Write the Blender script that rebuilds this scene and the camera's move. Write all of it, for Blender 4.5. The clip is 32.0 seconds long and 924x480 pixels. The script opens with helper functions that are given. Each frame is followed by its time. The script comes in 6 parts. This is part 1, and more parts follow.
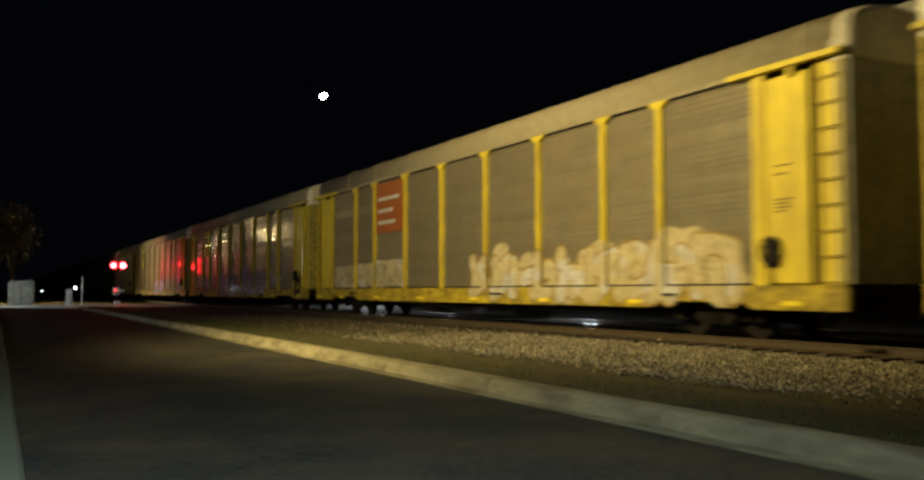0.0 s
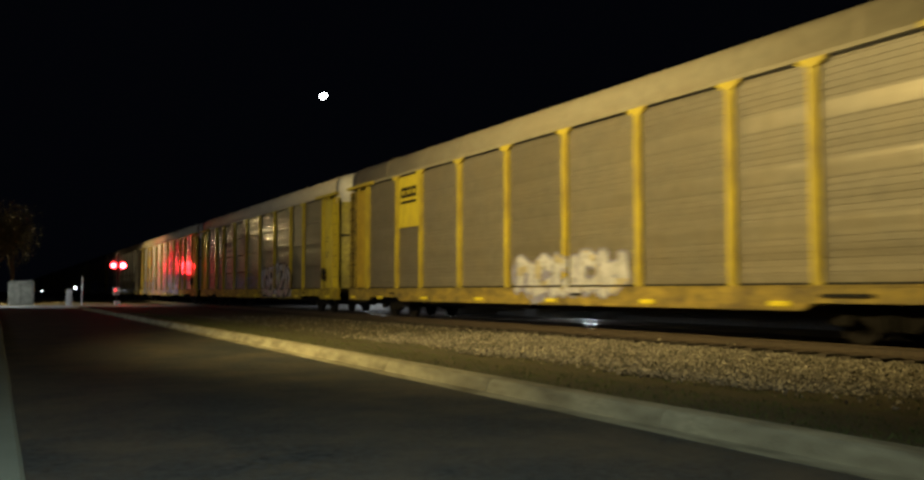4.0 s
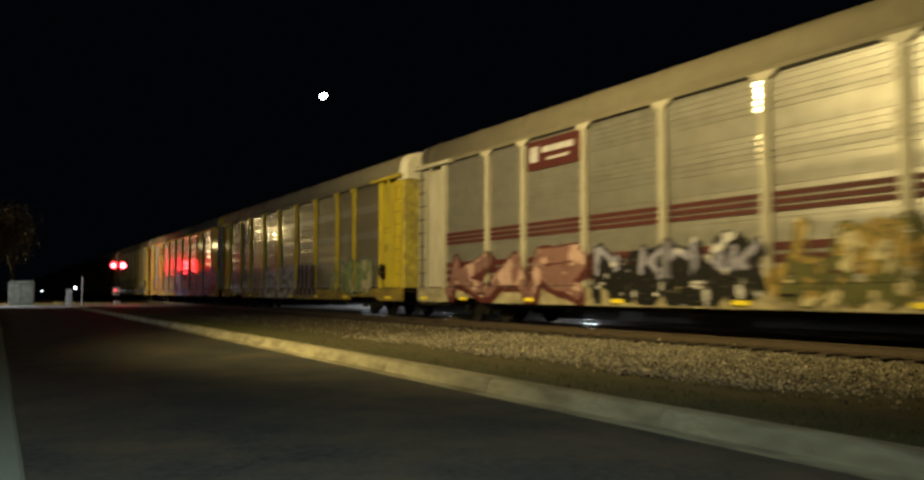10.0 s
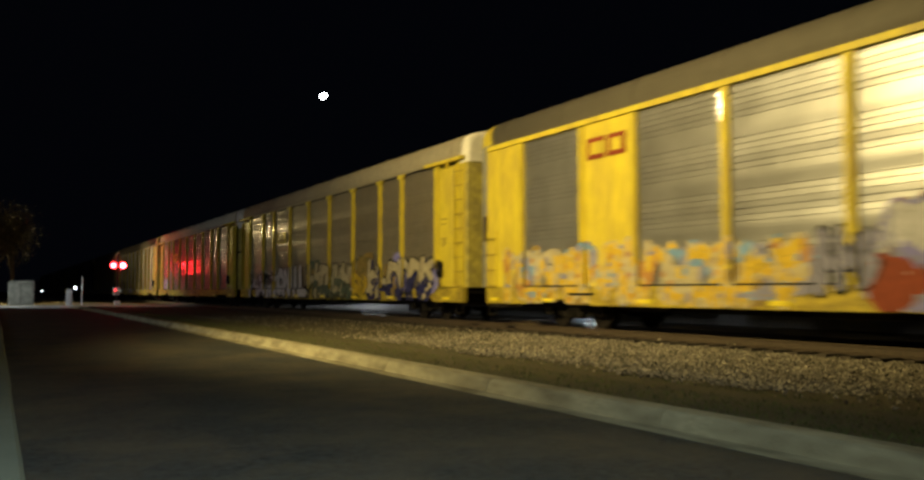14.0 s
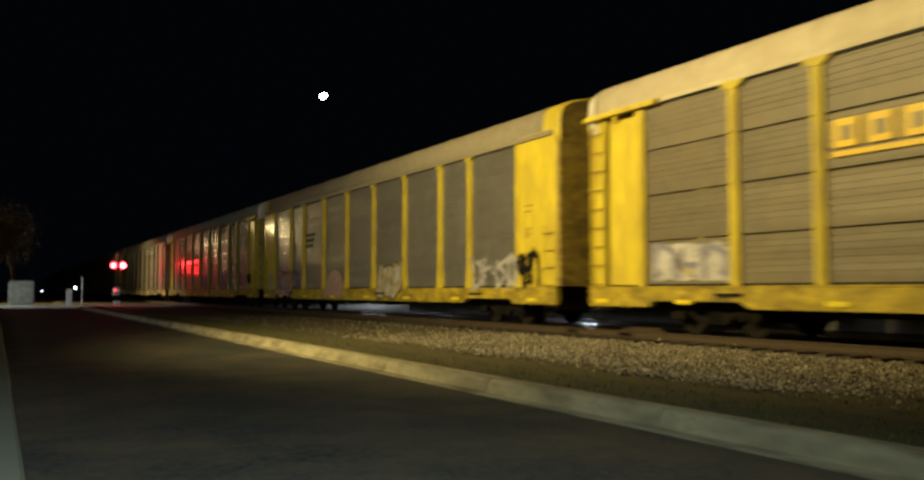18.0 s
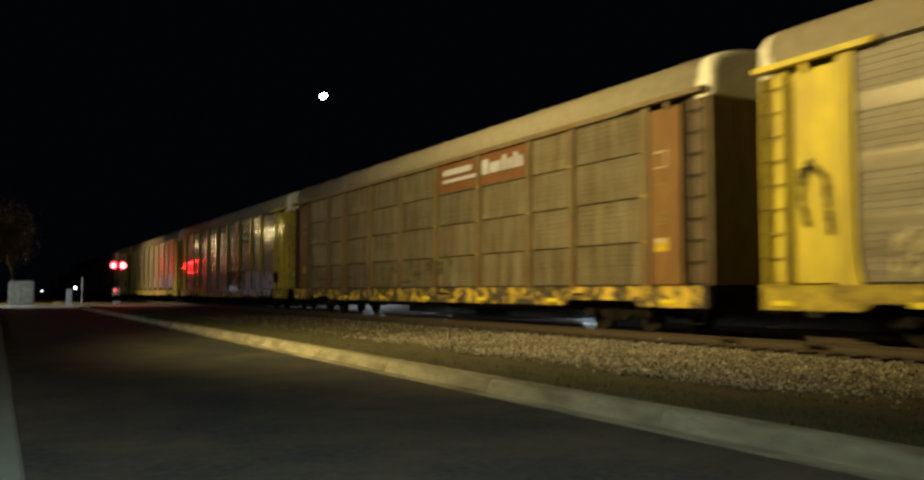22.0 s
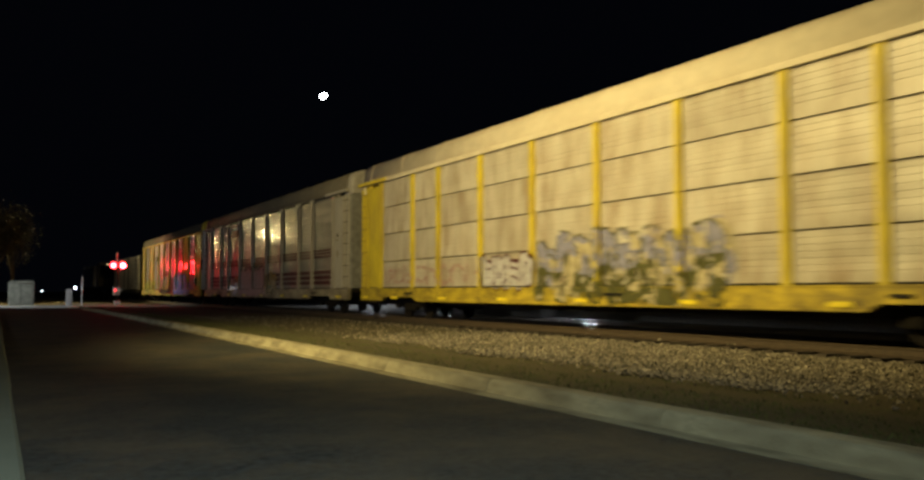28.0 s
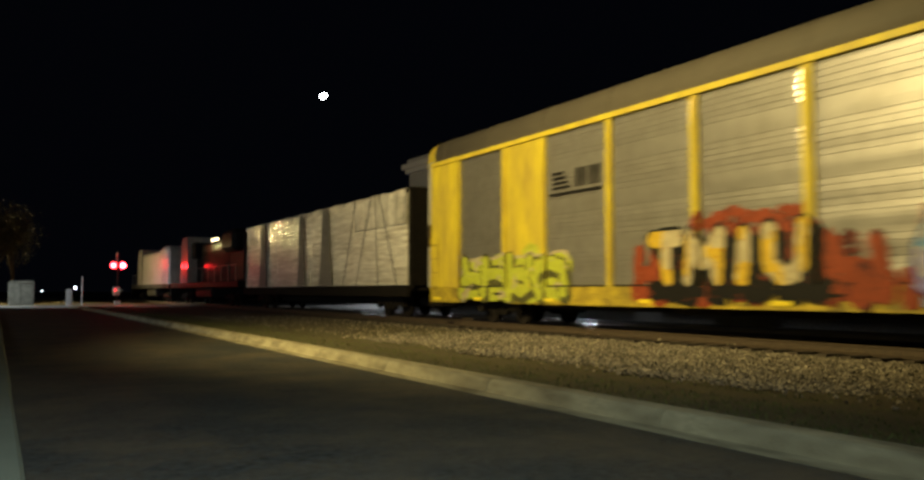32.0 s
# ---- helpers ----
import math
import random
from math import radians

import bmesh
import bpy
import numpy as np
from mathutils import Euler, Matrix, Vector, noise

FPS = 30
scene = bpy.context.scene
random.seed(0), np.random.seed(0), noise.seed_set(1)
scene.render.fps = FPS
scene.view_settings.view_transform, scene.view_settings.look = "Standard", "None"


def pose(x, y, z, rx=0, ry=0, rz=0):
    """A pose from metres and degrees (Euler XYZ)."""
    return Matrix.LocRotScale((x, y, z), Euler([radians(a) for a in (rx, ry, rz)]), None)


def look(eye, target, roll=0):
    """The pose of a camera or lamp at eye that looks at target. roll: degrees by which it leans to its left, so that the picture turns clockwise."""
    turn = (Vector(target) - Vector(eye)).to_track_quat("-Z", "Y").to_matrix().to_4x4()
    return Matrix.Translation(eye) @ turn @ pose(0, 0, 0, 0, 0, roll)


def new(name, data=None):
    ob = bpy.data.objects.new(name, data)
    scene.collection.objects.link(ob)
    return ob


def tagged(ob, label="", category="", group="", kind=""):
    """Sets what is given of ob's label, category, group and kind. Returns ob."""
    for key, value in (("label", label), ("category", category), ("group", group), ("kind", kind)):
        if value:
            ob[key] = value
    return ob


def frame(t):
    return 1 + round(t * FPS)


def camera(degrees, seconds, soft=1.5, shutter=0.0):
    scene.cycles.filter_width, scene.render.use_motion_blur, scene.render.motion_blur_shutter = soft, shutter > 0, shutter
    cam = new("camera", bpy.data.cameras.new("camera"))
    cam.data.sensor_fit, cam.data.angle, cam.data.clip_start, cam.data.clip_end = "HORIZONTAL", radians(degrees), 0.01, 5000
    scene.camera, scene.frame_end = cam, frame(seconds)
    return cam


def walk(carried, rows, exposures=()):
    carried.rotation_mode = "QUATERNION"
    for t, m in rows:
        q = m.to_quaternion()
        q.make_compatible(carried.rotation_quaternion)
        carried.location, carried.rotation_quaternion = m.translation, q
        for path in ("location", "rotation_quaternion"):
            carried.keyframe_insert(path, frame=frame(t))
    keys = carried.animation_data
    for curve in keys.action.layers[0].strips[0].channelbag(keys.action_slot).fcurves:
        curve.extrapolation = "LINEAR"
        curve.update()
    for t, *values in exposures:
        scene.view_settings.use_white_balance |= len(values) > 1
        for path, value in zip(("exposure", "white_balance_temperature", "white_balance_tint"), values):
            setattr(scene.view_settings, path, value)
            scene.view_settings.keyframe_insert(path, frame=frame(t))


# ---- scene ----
cam = camera(54.5, 32.0, soft=2.6, shutter=0.5)
VIEW = pose(0, 0, 1.15, 93.27, 0, -27.46)
walk(cam, [(0.0, VIEW), (32.0, VIEW)], exposures=[(0.0, 0.0), (32.0, 0.0)])

# The line runs along +y. x is the distance from the camera towards the track.
TRACK_X, RAIL_Z, PITCH, BODY = 13.75, 0.25, 28.4, 27.0


def run(t):
    """How far the train has gone after t seconds."""
    return 15.102 * t + 0.01029 * t * t - 0.36 / (1 + (t / 3.5) ** 4)


# ---- world and lamps ----
world = bpy.data.worlds.new("night")
scene.world = world
world.use_nodes = True
wn = world.node_tree.nodes["Background"]
wn.inputs["Color"].default_value = (0.35, 0.45, 0.8, 1)
wn.inputs["Strength"].default_value = 0.0022


def lamp(name, kind, place, power, colour, size=0.3, aim=None, cone=120, blend=0.8):
    data = bpy.data.lights.new(name, kind)
    data.energy, data.color = power, colour
    if kind == "AREA":
        data.shape, data.size = "DISK", size
    else:
        data.shadow_soft_size = size
    if kind == "SPOT":
        data.spot_size, data.spot_blend = radians(cone), blend
    ob = new(name, data)
    ob.matrix_world = look(place, aim or (place[0], place[1] + 0.01, 0))
    return ob


SODIUM = (1.0, 0.765, 0.305)
COOL = (0.95, 0.98, 0.98)
lamp("sodium_light", "SPOT", (-4.0, 15.6, 8.5), 20500, SODIUM, 0.5, (12.0, 17.2, 9.5), 128, 1.0)
lamp("far_warm_light", "SPOT", (-5.0, 140.0, 8.2), 1500, (1.0, 0.78, 0.36), 0.3, (12.2, 58.0, 3.5), 44, 0.6)
lamp("far_street_light", "SPOT", (-4.0, 104.0, 8.5), 14000, SODIUM, 0.2, (-2.0, 92.0, 3.0), 90, 0.6)
lamp("near_cool_light", "SPOT", (-1.0, -1.0, 5.6), 2350, (0.86, 1.0, 0.94), 0.2, (0.6, 5.0, 0), 80, 1.0)
# Fill light, added out of view to grey the far wagon sides.
lamp("lot_light", "SPOT", (-36.0, 23.0, 4.2), 7500, (0.93, 0.96, 0.98), 1.5, (12.0, 46.0, 3.4), 80, 0.9)
lamp("crossing_light", "SPOT", (-3.5, 75.0, 7.3), 5500, (0.9, 0.97, 1.0), 0.25, (1.5, 76.0, 0.0), 100, 0.5)
lamp("yard_light", "SPOT", (27.0, 68.0, 4.6), 1000, COOL, 0.25, (25.0, 64.0, 0), 140, 0.7)

# ---- materials ----
MATS = {}


def mat(name, colour, rough=0.6, metal=0.0, scale=6.0, vary=0.25, bump=0.0, bump_scale=40.0, dirt=None, dirt_amount=0.45, dirt_scale=1.4, stretch=(1, 1, 1), glow=0.0, spec=0.5, rnd=0.0, gloss_vary=0.12, coat=0.0, island=0.0, grain=None):
    """A worn surface: fine grain, broad stains in the colour dirt, and a little relief."""
    if name in MATS:
        return MATS[name]
    m = bpy.data.materials.new(name)
    m.use_nodes = True
    nt = m.node_tree
    b = nt.nodes["Principled BSDF"]
    link = nt.links.new
    co = nt.nodes.new("ShaderNodeTexCoord")
    mp = nt.nodes.new("ShaderNodeMapping")
    mp.inputs["Scale"].default_value = stretch
    link(co.outputs["Object"], mp.inputs["Vector"])
    fine = nt.nodes.new("ShaderNodeTexNoise")
    fine.inputs["Scale"].default_value, fine.inputs["Detail"].default_value = scale, 5
    link(mp.outputs["Vector"], fine.inputs["Vector"])
    ramp = nt.nodes.new("ShaderNodeMapRange")
    ramp.inputs["From Min"].default_value, ramp.inputs["From Max"].default_value = 0.3, 0.7
    ramp.inputs["To Min"].default_value, ramp.inputs["To Max"].default_value = 1 - vary, 1 + vary
    link(fine.outputs["Fac"], ramp.inputs["Value"])
    mul = nt.nodes.new("ShaderNodeVectorMath")
    mul.operation = "SCALE"
    mul.inputs[0].default_value = colour
    link(ramp.outputs["Result"], mul.inputs["Scale"])
    out = mul.outputs["Vector"]
    if dirt:
        broad = nt.nodes.new("ShaderNodeTexNoise")
        broad.inputs["Scale"].default_value, broad.inputs["Detail"].default_value = dirt_scale, 6
        broad.inputs["Roughness"].default_value = 0.7
        link(mp.outputs["Vector"], broad.inputs["Vector"])
        br = nt.nodes.new("ShaderNodeMapRange")
        br.inputs["From Min"].default_value, br.inputs["From Max"].default_value = 0.42, 0.75
        br.inputs["To Max"].default_value = dirt_amount
        link(broad.outputs["Fac"], br.inputs["Value"])
        mix = nt.nodes.new("ShaderNodeMix")
        mix.data_type = "RGBA"
        link(br.outputs["Result"], mix.inputs["Factor"])
        link(out, mix.inputs["A"])
        mix.inputs["B"].default_value = (*dirt, 1)
        out = mix.outputs["Result"]
    if rnd:
        info = nt.nodes.new("ShaderNodeObjectInfo")
        rr = nt.nodes.new("ShaderNodeMapRange")
        rr.inputs["To Min"].default_value, rr.inputs["To Max"].default_value = 1 - rnd, 1 + rnd
        shift = nt.nodes.new("ShaderNodeMath")
        shift.operation = "MULTIPLY"
        shift.inputs[1].default_value = 60.0
        link(info.outputs["Random"], shift.inputs[0])
        link(shift.outputs["Value"], mp.inputs["Location"])
        link(info.outputs["Random"], rr.inputs["Value"])
        m2 = nt.nodes.new("ShaderNodeVectorMath")
        m2.operation = "SCALE"
        link(out, m2.inputs[0])
        link(rr.outputs["Result"], m2.inputs["Scale"])
        out = m2.outputs["Vector"]
    if island:
        geo = nt.nodes.new("ShaderNodeNewGeometry")
        ir = nt.nodes.new("ShaderNodeMapRange")
        ir.inputs["To Min"].default_value, ir.inputs["To Max"].default_value = 1 - island, 1 + island
        link(geo.outputs["Random Per Island"], ir.inputs["Value"])
        m3 = nt.nodes.new("ShaderNodeVectorMath")
        m3.operation = "SCALE"
        link(out, m3.inputs[0])
        link(ir.outputs["Result"], m3.inputs["Scale"])
        out = m3.outputs["Vector"]
    link(out, b.inputs["Base Color"])
    b.inputs["Metallic"].default_value = metal
    b.inputs["Specular IOR Level"].default_value = spec
    b.inputs["Coat Weight"].default_value, b.inputs["Coat Roughness"].default_value = coat, 0.09
    rg = nt.nodes.new("ShaderNodeMapRange")
    rg.inputs["To Min"].default_value, rg.inputs["To Max"].default_value = max(0.03, rough - gloss_vary), min(1, rough + gloss_vary)
    link(fine.outputs["Fac"], rg.inputs["Value"])
    link(rg.outputs["Result"], b.inputs["Roughness"])
    if bump:
        bn = nt.nodes.new("ShaderNodeTexNoise")
        bn.inputs["Scale"].default_value, bn.inputs["Detail"].default_value = bump_scale, 4
        if grain:
            gm = nt.nodes.new("ShaderNodeMapping")
            gm.inputs["Scale"].default_value = grain
            link(co.outputs["Object"], gm.inputs["Vector"])
            link(gm.outputs["Vector"], bn.inputs["Vector"])
        else:
            link(co.outputs["Object"], bn.inputs["Vector"])
        bp = nt.nodes.new("ShaderNodeBump")
        bp.inputs["Strength"].default_value, bp.inputs["Distance"].default_value = bump, 0.02
        link(bn.outputs["Fac"], bp.inputs["Height"])
        link(bp.outputs["Normal"], b.inputs["Normal"])
        link(bp.outputs["Normal"], b.inputs["Coat Normal"])
    if glow:
        b.inputs["Emission Color"].default_value = (*colour, 1)
        b.inputs["Emission Strength"].default_value = glow
    MATS[name] = m
    return m


# ---- mesh helpers ----
def box(bm, lo, hi, bevel=0.0):
    (x0, y0, z0), (x1, y1, z1) = lo, hi
    v = [bm.verts.new(p) for p in ((x0, y0, z0), (x1, y0, z0), (x1, y1, z0), (x0, y1, z0), (x0, y0, z1), (x1, y0, z1), (x1, y1, z1), (x0, y1, z1))]
    faces = [bm.faces.new([v[i] for i in q]) for q in ((0, 3, 2, 1), (4, 5, 6, 7), (0, 1, 5, 4), (1, 2, 6, 5), (2, 3, 7, 6), (3, 0, 4, 7))]
    if bevel:
        edges = {e for f in faces for e in f.edges}
        bmesh.ops.bevel(bm, geom=list(edges), offset=bevel, segments=1, affect="EDGES", clamp_overlap=True)


def tube(bm, a, b, r0, r1=None, sides=8):
    a, b = Vector(a), Vector(b)
    r1 = r0 if r1 is None else r1
    q = (b - a).to_track_quat("Z", "Y").to_matrix()
    rings = []
    for c, r in ((a, r0), (b, r1)):
        rings.append([bm.verts.new(c + q @ Vector((r * math.cos(i * math.tau / sides), r * math.sin(i * math.tau / sides), 0))) for i in range(sides)])
    for i in range(sides):
        j = (i + 1) % sides
        bm.faces.new((rings[0][i], rings[0][j], rings[1][j], rings[1][i]))
    bm.faces.new(rings[0][::-1])
    bm.faces.new(rings[1])


def extrude(bm, profile, axis, lo, hi):
    """A closed outline in the plane across axis ('x', 'y' or 'z'), drawn out from lo to hi along it."""
    def at(p, k):
        return {"x": (k, p[0], p[1]), "y": (p[0], k, p[1]), "z": (p[0], p[1], k)}[axis]
    a = [bm.verts.new(at(p, lo)) for p in profile]
    b = [bm.verts.new(at(p, hi)) for p in profile]
    n = len(profile)
    for i in range(n):
        bm.faces.new((a[i], a[(i + 1) % n], b[(i + 1) % n], b[i]))
    bm.faces.new(a[::-1])
    bm.faces.new(b)


def mesh_of(bm, name, material, smooth=False):
    bmesh.ops.recalc_face_normals(bm, faces=bm.faces)
    me = bpy.data.meshes.new(name)
    bm.to_mesh(me)
    bm.free()
    for m in material if isinstance(material, (list, tuple)) else [material]:
        me.materials.append(m)
    if smooth:
        for p in me.polygons:
            p.use_smooth = True
    return me


def part(name, bm, material, parent=None, label="", smooth=False):
    me = bm if isinstance(bm, bpy.types.Mesh) else mesh_of(bm, name, material, smooth)
    ob = new(name, me)
    if parent:
        ob.parent = parent
    return tagged(ob, label) if label else ob


def made(build, *args):
    bm = bmesh.new()
    build(bm, *args)
    return bm


def boxed(*lohi, bevel=0.0):
    bm = bmesh.new()
    for lo, hi in lohi:
        box(bm, lo, hi, bevel)
    return bm


def raw_mesh(name, verts, faces, materials, index=None):
    me = bpy.data.meshes.new(name)
    me.from_pydata(verts, [], faces)
    for m in materials:
        me.materials.append(m)
    if index is not None:
        me.polygons.foreach_set("material_index", index)
    me.update()
    return me


ASPHALT = mat("asphalt", (0.041, 0.0465, 0.047), 0.75, scale=14, vary=0.8, bump=0.7, bump_scale=50, dirt=(0.13, 0.104, 0.068), dirt_scale=0.8, dirt_amount=1.0)
CROSS = mat("worn_asphalt", (0.12, 0.12, 0.12), 0.7, scale=90, vary=0.4, bump=0.3, dirt=(0.2, 0.2, 0.19), dirt_scale=0.3)
CONCRETE = mat("concrete", (0.42, 0.385, 0.25), 0.85, scale=12, vary=0.16, bump=0.25, bump_scale=45, dirt=(0.16, 0.14, 0.085), dirt_scale=1.5, dirt_amount=1.2, stretch=(2.6, 0.7, 2.6), rnd=0.07)
WALK = mat("pavement_concrete", (0.2, 0.23, 0.19), 0.85, scale=60, vary=0.2, bump=0.3, bump_scale=90, dirt=(0.12, 0.14, 0.11), dirt_scale=0.8)
SOIL = mat("soil_and_grass", (0.09, 0.075, 0.033), 0.95, scale=30, vary=0.6, bump=0.8, bump_scale=30, dirt=(0.075, 0.06, 0.04), dirt_scale=0.9, dirt_amount=0.8)
GRAVEL = mat("ballast_bed", (0.085, 0.07, 0.048), 0.95, scale=50, vary=0.5, bump=0.9, bump_scale=26, dirt=(0.06, 0.05, 0.04), dirt_scale=0.7)
STONE = mat("ballast_stone", (0.25, 0.225, 0.17), 0.85, scale=9, vary=0.4, dirt=(0.11, 0.095, 0.07), dirt_scale=0.8, dirt_amount=0.9, island=0.7)
BLADE = mat("grass_blade", (0.09, 0.12, 0.03), 0.8, scale=3, vary=0.5, dirt=(0.13, 0.11, 0.05), dirt_scale=1.5, dirt_amount=0.8)
RUST = mat("rusty_rail", (0.065, 0.047, 0.03), 0.75, metal=0.2, scale=30, vary=0.35, bump=0.2)
RAILTOP = mat("polished_rail_head", (0.5, 0.5, 0.5), 0.09, gloss_vary=0.02, metal=1.0, scale=40, vary=0.1)
TIE = mat("tie_wood", (0.05, 0.04, 0.03), 0.9, scale=20, vary=0.4)
DARK = mat("dark_underframe", (0.02, 0.018, 0.016), 0.8, scale=14, vary=0.4, dirt=(0.05, 0.035, 0.022), dirt_scale=2, spec=0.08)
TRUCK = mat("grimy_truck_steel", (0.010, 0.009, 0.008), 0.9, scale=12, vary=0.4, dirt=(0.018, 0.013, 0.009), dirt_scale=3, spec=0.1)
WHEEL = mat("wheel_steel", (0.015, 0.013, 0.012), 0.7, scale=10, vary=0.3, spec=0.05)
BLACK = mat("black_paint", (0.014, 0.013, 0.013), 0.6, scale=10, vary=0.3, spec=0.12)
GLASSY = mat("dark_window_glass", (0.01, 0.012, 0.014), 0.08, scale=4, vary=0.1)

# ---- large structure ----
def slab(name, lo, hi, material, label, bevel=0.0, category="ground"):
    return tagged(part(name, boxed((lo, hi), bevel=bevel), material), label, category, kind="structure")


def ground():
    bm = bmesh.new()
    xs = [-2600, -300, -60, -20, -8, 4.9, 5.25, 6.5, 7.2, 9, 11, 12, 15.6, 17, 19, 30, 60, 300, 2600]
    zs = [-0.03, -0.03, -0.03, -0.03, -0.03, -0.03, 0.1, 0.11, 0.07, 0.05, 0.04, 0.02, 0.02, 0.0, -0.03, -0.03, -0.03, -0.03, -0.03]
    ys = [-2600, -300, -60, -20, 0, 10, 20, 40, 64, 66, 82, 84, 120, 300, 2600]
    grid = [[bm.verts.new((x, y, z if y <= 66 or y >= 84 or z < 0 else -0.03)) for x, z in zip(xs, zs)] for y in ys]
    for j in range(len(ys) - 1):
        for i in range(len(xs) - 1):
            bm.faces.new((grid[j][i], grid[j][i + 1], grid[j + 1][i + 1], grid[j + 1][i]))
    return tagged(part("ground", bm, SOIL), "dark soil and thin grass at night", "ground", kind="structure")


ground()
slab("road", (0.2, -60, -0.2), (4.80, 70.0, 0.0), ASPHALT, "dark asphalt lane beside the railway", category="road")
slab("crossing_road", (-300, 70.0, -0.2), (300, 80.0, 0.004), CROSS, "pale worn asphalt street over the level crossing", category="road")
slab("pavement", (-7.0, -60, -0.2), (0.06, 62.0, 0.03), WALK, "greenish grey concrete pavement at the road edge", category="pavement")
slab("yard_pavement", (17.5, 20, -0.2), (90, 70.0, 0.0), CROSS, "pale paved yard behind the tracks", category="pavement")
# Unseen block, added to shade the near road from the sodium lamp.
slab("house_wall", (-16.0, -30.0, -0.1), (-2.75, 14.04, 10.0), mat("dark_block_skin", (0.16, 0.1, 0.07), 0.85, scale=18, vary=0.3, bump=0.4), "unseen dark block that keeps the lamp off the near road", category="building")
slab("ballast_bed", (7.0, -60, -0.2), (20.0, 69.8, 0.03), GRAVEL, "grey gravel bed under the tracks", category="ballast")


def kerbs():
    kerb = tagged(new("kerb"), "long pale concrete kerb with a gutter beside the road", "kerb", kind="structure")
    prof = [(4.80, -0.15), (4.80, 0.004), (4.98, 0.012), (5.02, 0.12), (5.05, 0.145), (5.09, 0.155), (5.27, 0.155), (5.28, 0.14), (5.28, -0.15)]
    bm = bmesh.new()
    extrude(bm, prof, "y", 0.006, 2.994)
    me = mesh_of(bm, "kerb_stone", CONCRETE)
    for i in range(-10, 21):
        ob = part("kerb_stone", me, None, kerb)
        ob.location = (random.uniform(-0.003, 0.003), i * 3.0, random.uniform(-0.002, 0.002))
    edge = tagged(new("pavement_edge"), "low concrete edge of the pavement", "kerb", kind="structure")
    bm = bmesh.new()
    extrude(bm, [(0.06, -0.15), (0.06, 0.034), (0.17, 0.032), (0.2, 0.01), (0.2, -0.15)], "y", 0.006, 2.994)
    me = mesh_of(bm, "edge_stone", WALK)
    for i in range(-6, 20):
        ob = part("edge_stone", me, None, edge)
        ob.location = (random.uniform(-0.01, 0.012), i * 3.0, 0)


kerbs()


def track(cx, name):
    tr = tagged(new(name), "railway track of rusty steel rails on wooden ties", "track", kind="structure")
    z = RAIL_Z
    for side in (-0.752, 0.752):
        c = cx + side
        prof = [(-0.075, z - 0.18), (0.075, z - 0.18), (0.075, z - 0.165), (0.012, z - 0.14), (0.012, z - 0.05), (0.036, z - 0.04), (0.036, z - 0.006), (-0.036, z - 0.006), (-0.036, z - 0.04), (-0.012, z - 0.05), (-0.012, z - 0.14), (-0.075, z - 0.165)]
        bm = bmesh.new()
        extrude(bm, [(c + x, zz) for x, zz in prof], "y", -200, 600)
        rail = part("rail", bm, RUST, tr)
        bm = bmesh.new()
        extrude(bm, [(c - 0.034, z - 0.006), (c - 0.024, z), (c + 0.024, z), (c + 0.034, z - 0.006)], "y", -200, 600)
        part("rail_head", bm, RAILTOP, rail, "bright worn rail head")
    me = mesh_of(boxed(((cx - 1.3, -0.11, -0.12), (cx + 1.3, 0.11, 0.085)), bevel=0.012), "tie", TIE)
    for i in range(150):
        ob = part("tie", me, None, tr)
        ob.location = (random.uniform(-0.05, 0.05), -20 + i * 0.56, 0)


track(TRACK_X, "railway_track")


def scatter(name, count, x0, x1, y0, y1, size, material, label, category, zfun):
    """Many small broken stones in one mesh."""
    base = np.array([(1, 0, 0), (0, 1, 0), (-1, 0, 0), (0, -1, 0), (0, 0, 1), (0, 0, -1)], float)
    tri = np.array([(0, 1, 4), (1, 2, 4), (2, 3, 4), (3, 0, 4), (1, 0, 5), (2, 1, 5), (3, 2, 5), (0, 3, 5)])
    rng = np.random.default_rng(5)
    u = rng.random(count)
    y = y0 + (y1 - y0) * u ** 1.5
    x = rng.uniform(x0, x1, count)
    keep = rng.random(count) < np.clip((x - x0 - 0.35 - 0.35 * np.sin(y * 1.3) - 0.25 * np.sin(y * 3.1 + x) - 0.5 * np.clip((9 - y) / 4, 0, 1.4)) / 0.9 + 0.3, 0.05, 1) * np.clip((22.5 - y) / 9, 0.05, 1)
    x, y = x[keep], y[keep]
    count = len(x)
    s = rng.uniform(size * 0.55, size * 1.3, (count, 1, 1))
    v = base[None] * (1 + rng.uniform(-0.42, 0.35, (count, 6, 3))) * s
    v += rng.uniform(-0.35, 0.35, (count, 6, 3)) * s
    v[:, :, 2] *= 0.75
    v += np.stack([x, y, zfun(x, rng.random(count))], 1)[:, None]
    f = tri[None] + 6 * np.arange(count)[:, None, None]
    me = raw_mesh(name, v.reshape(-1, 3).tolist(), f.reshape(-1, 3).tolist(), [material])
    return tagged(new(name, me), label, category, kind="stuff")


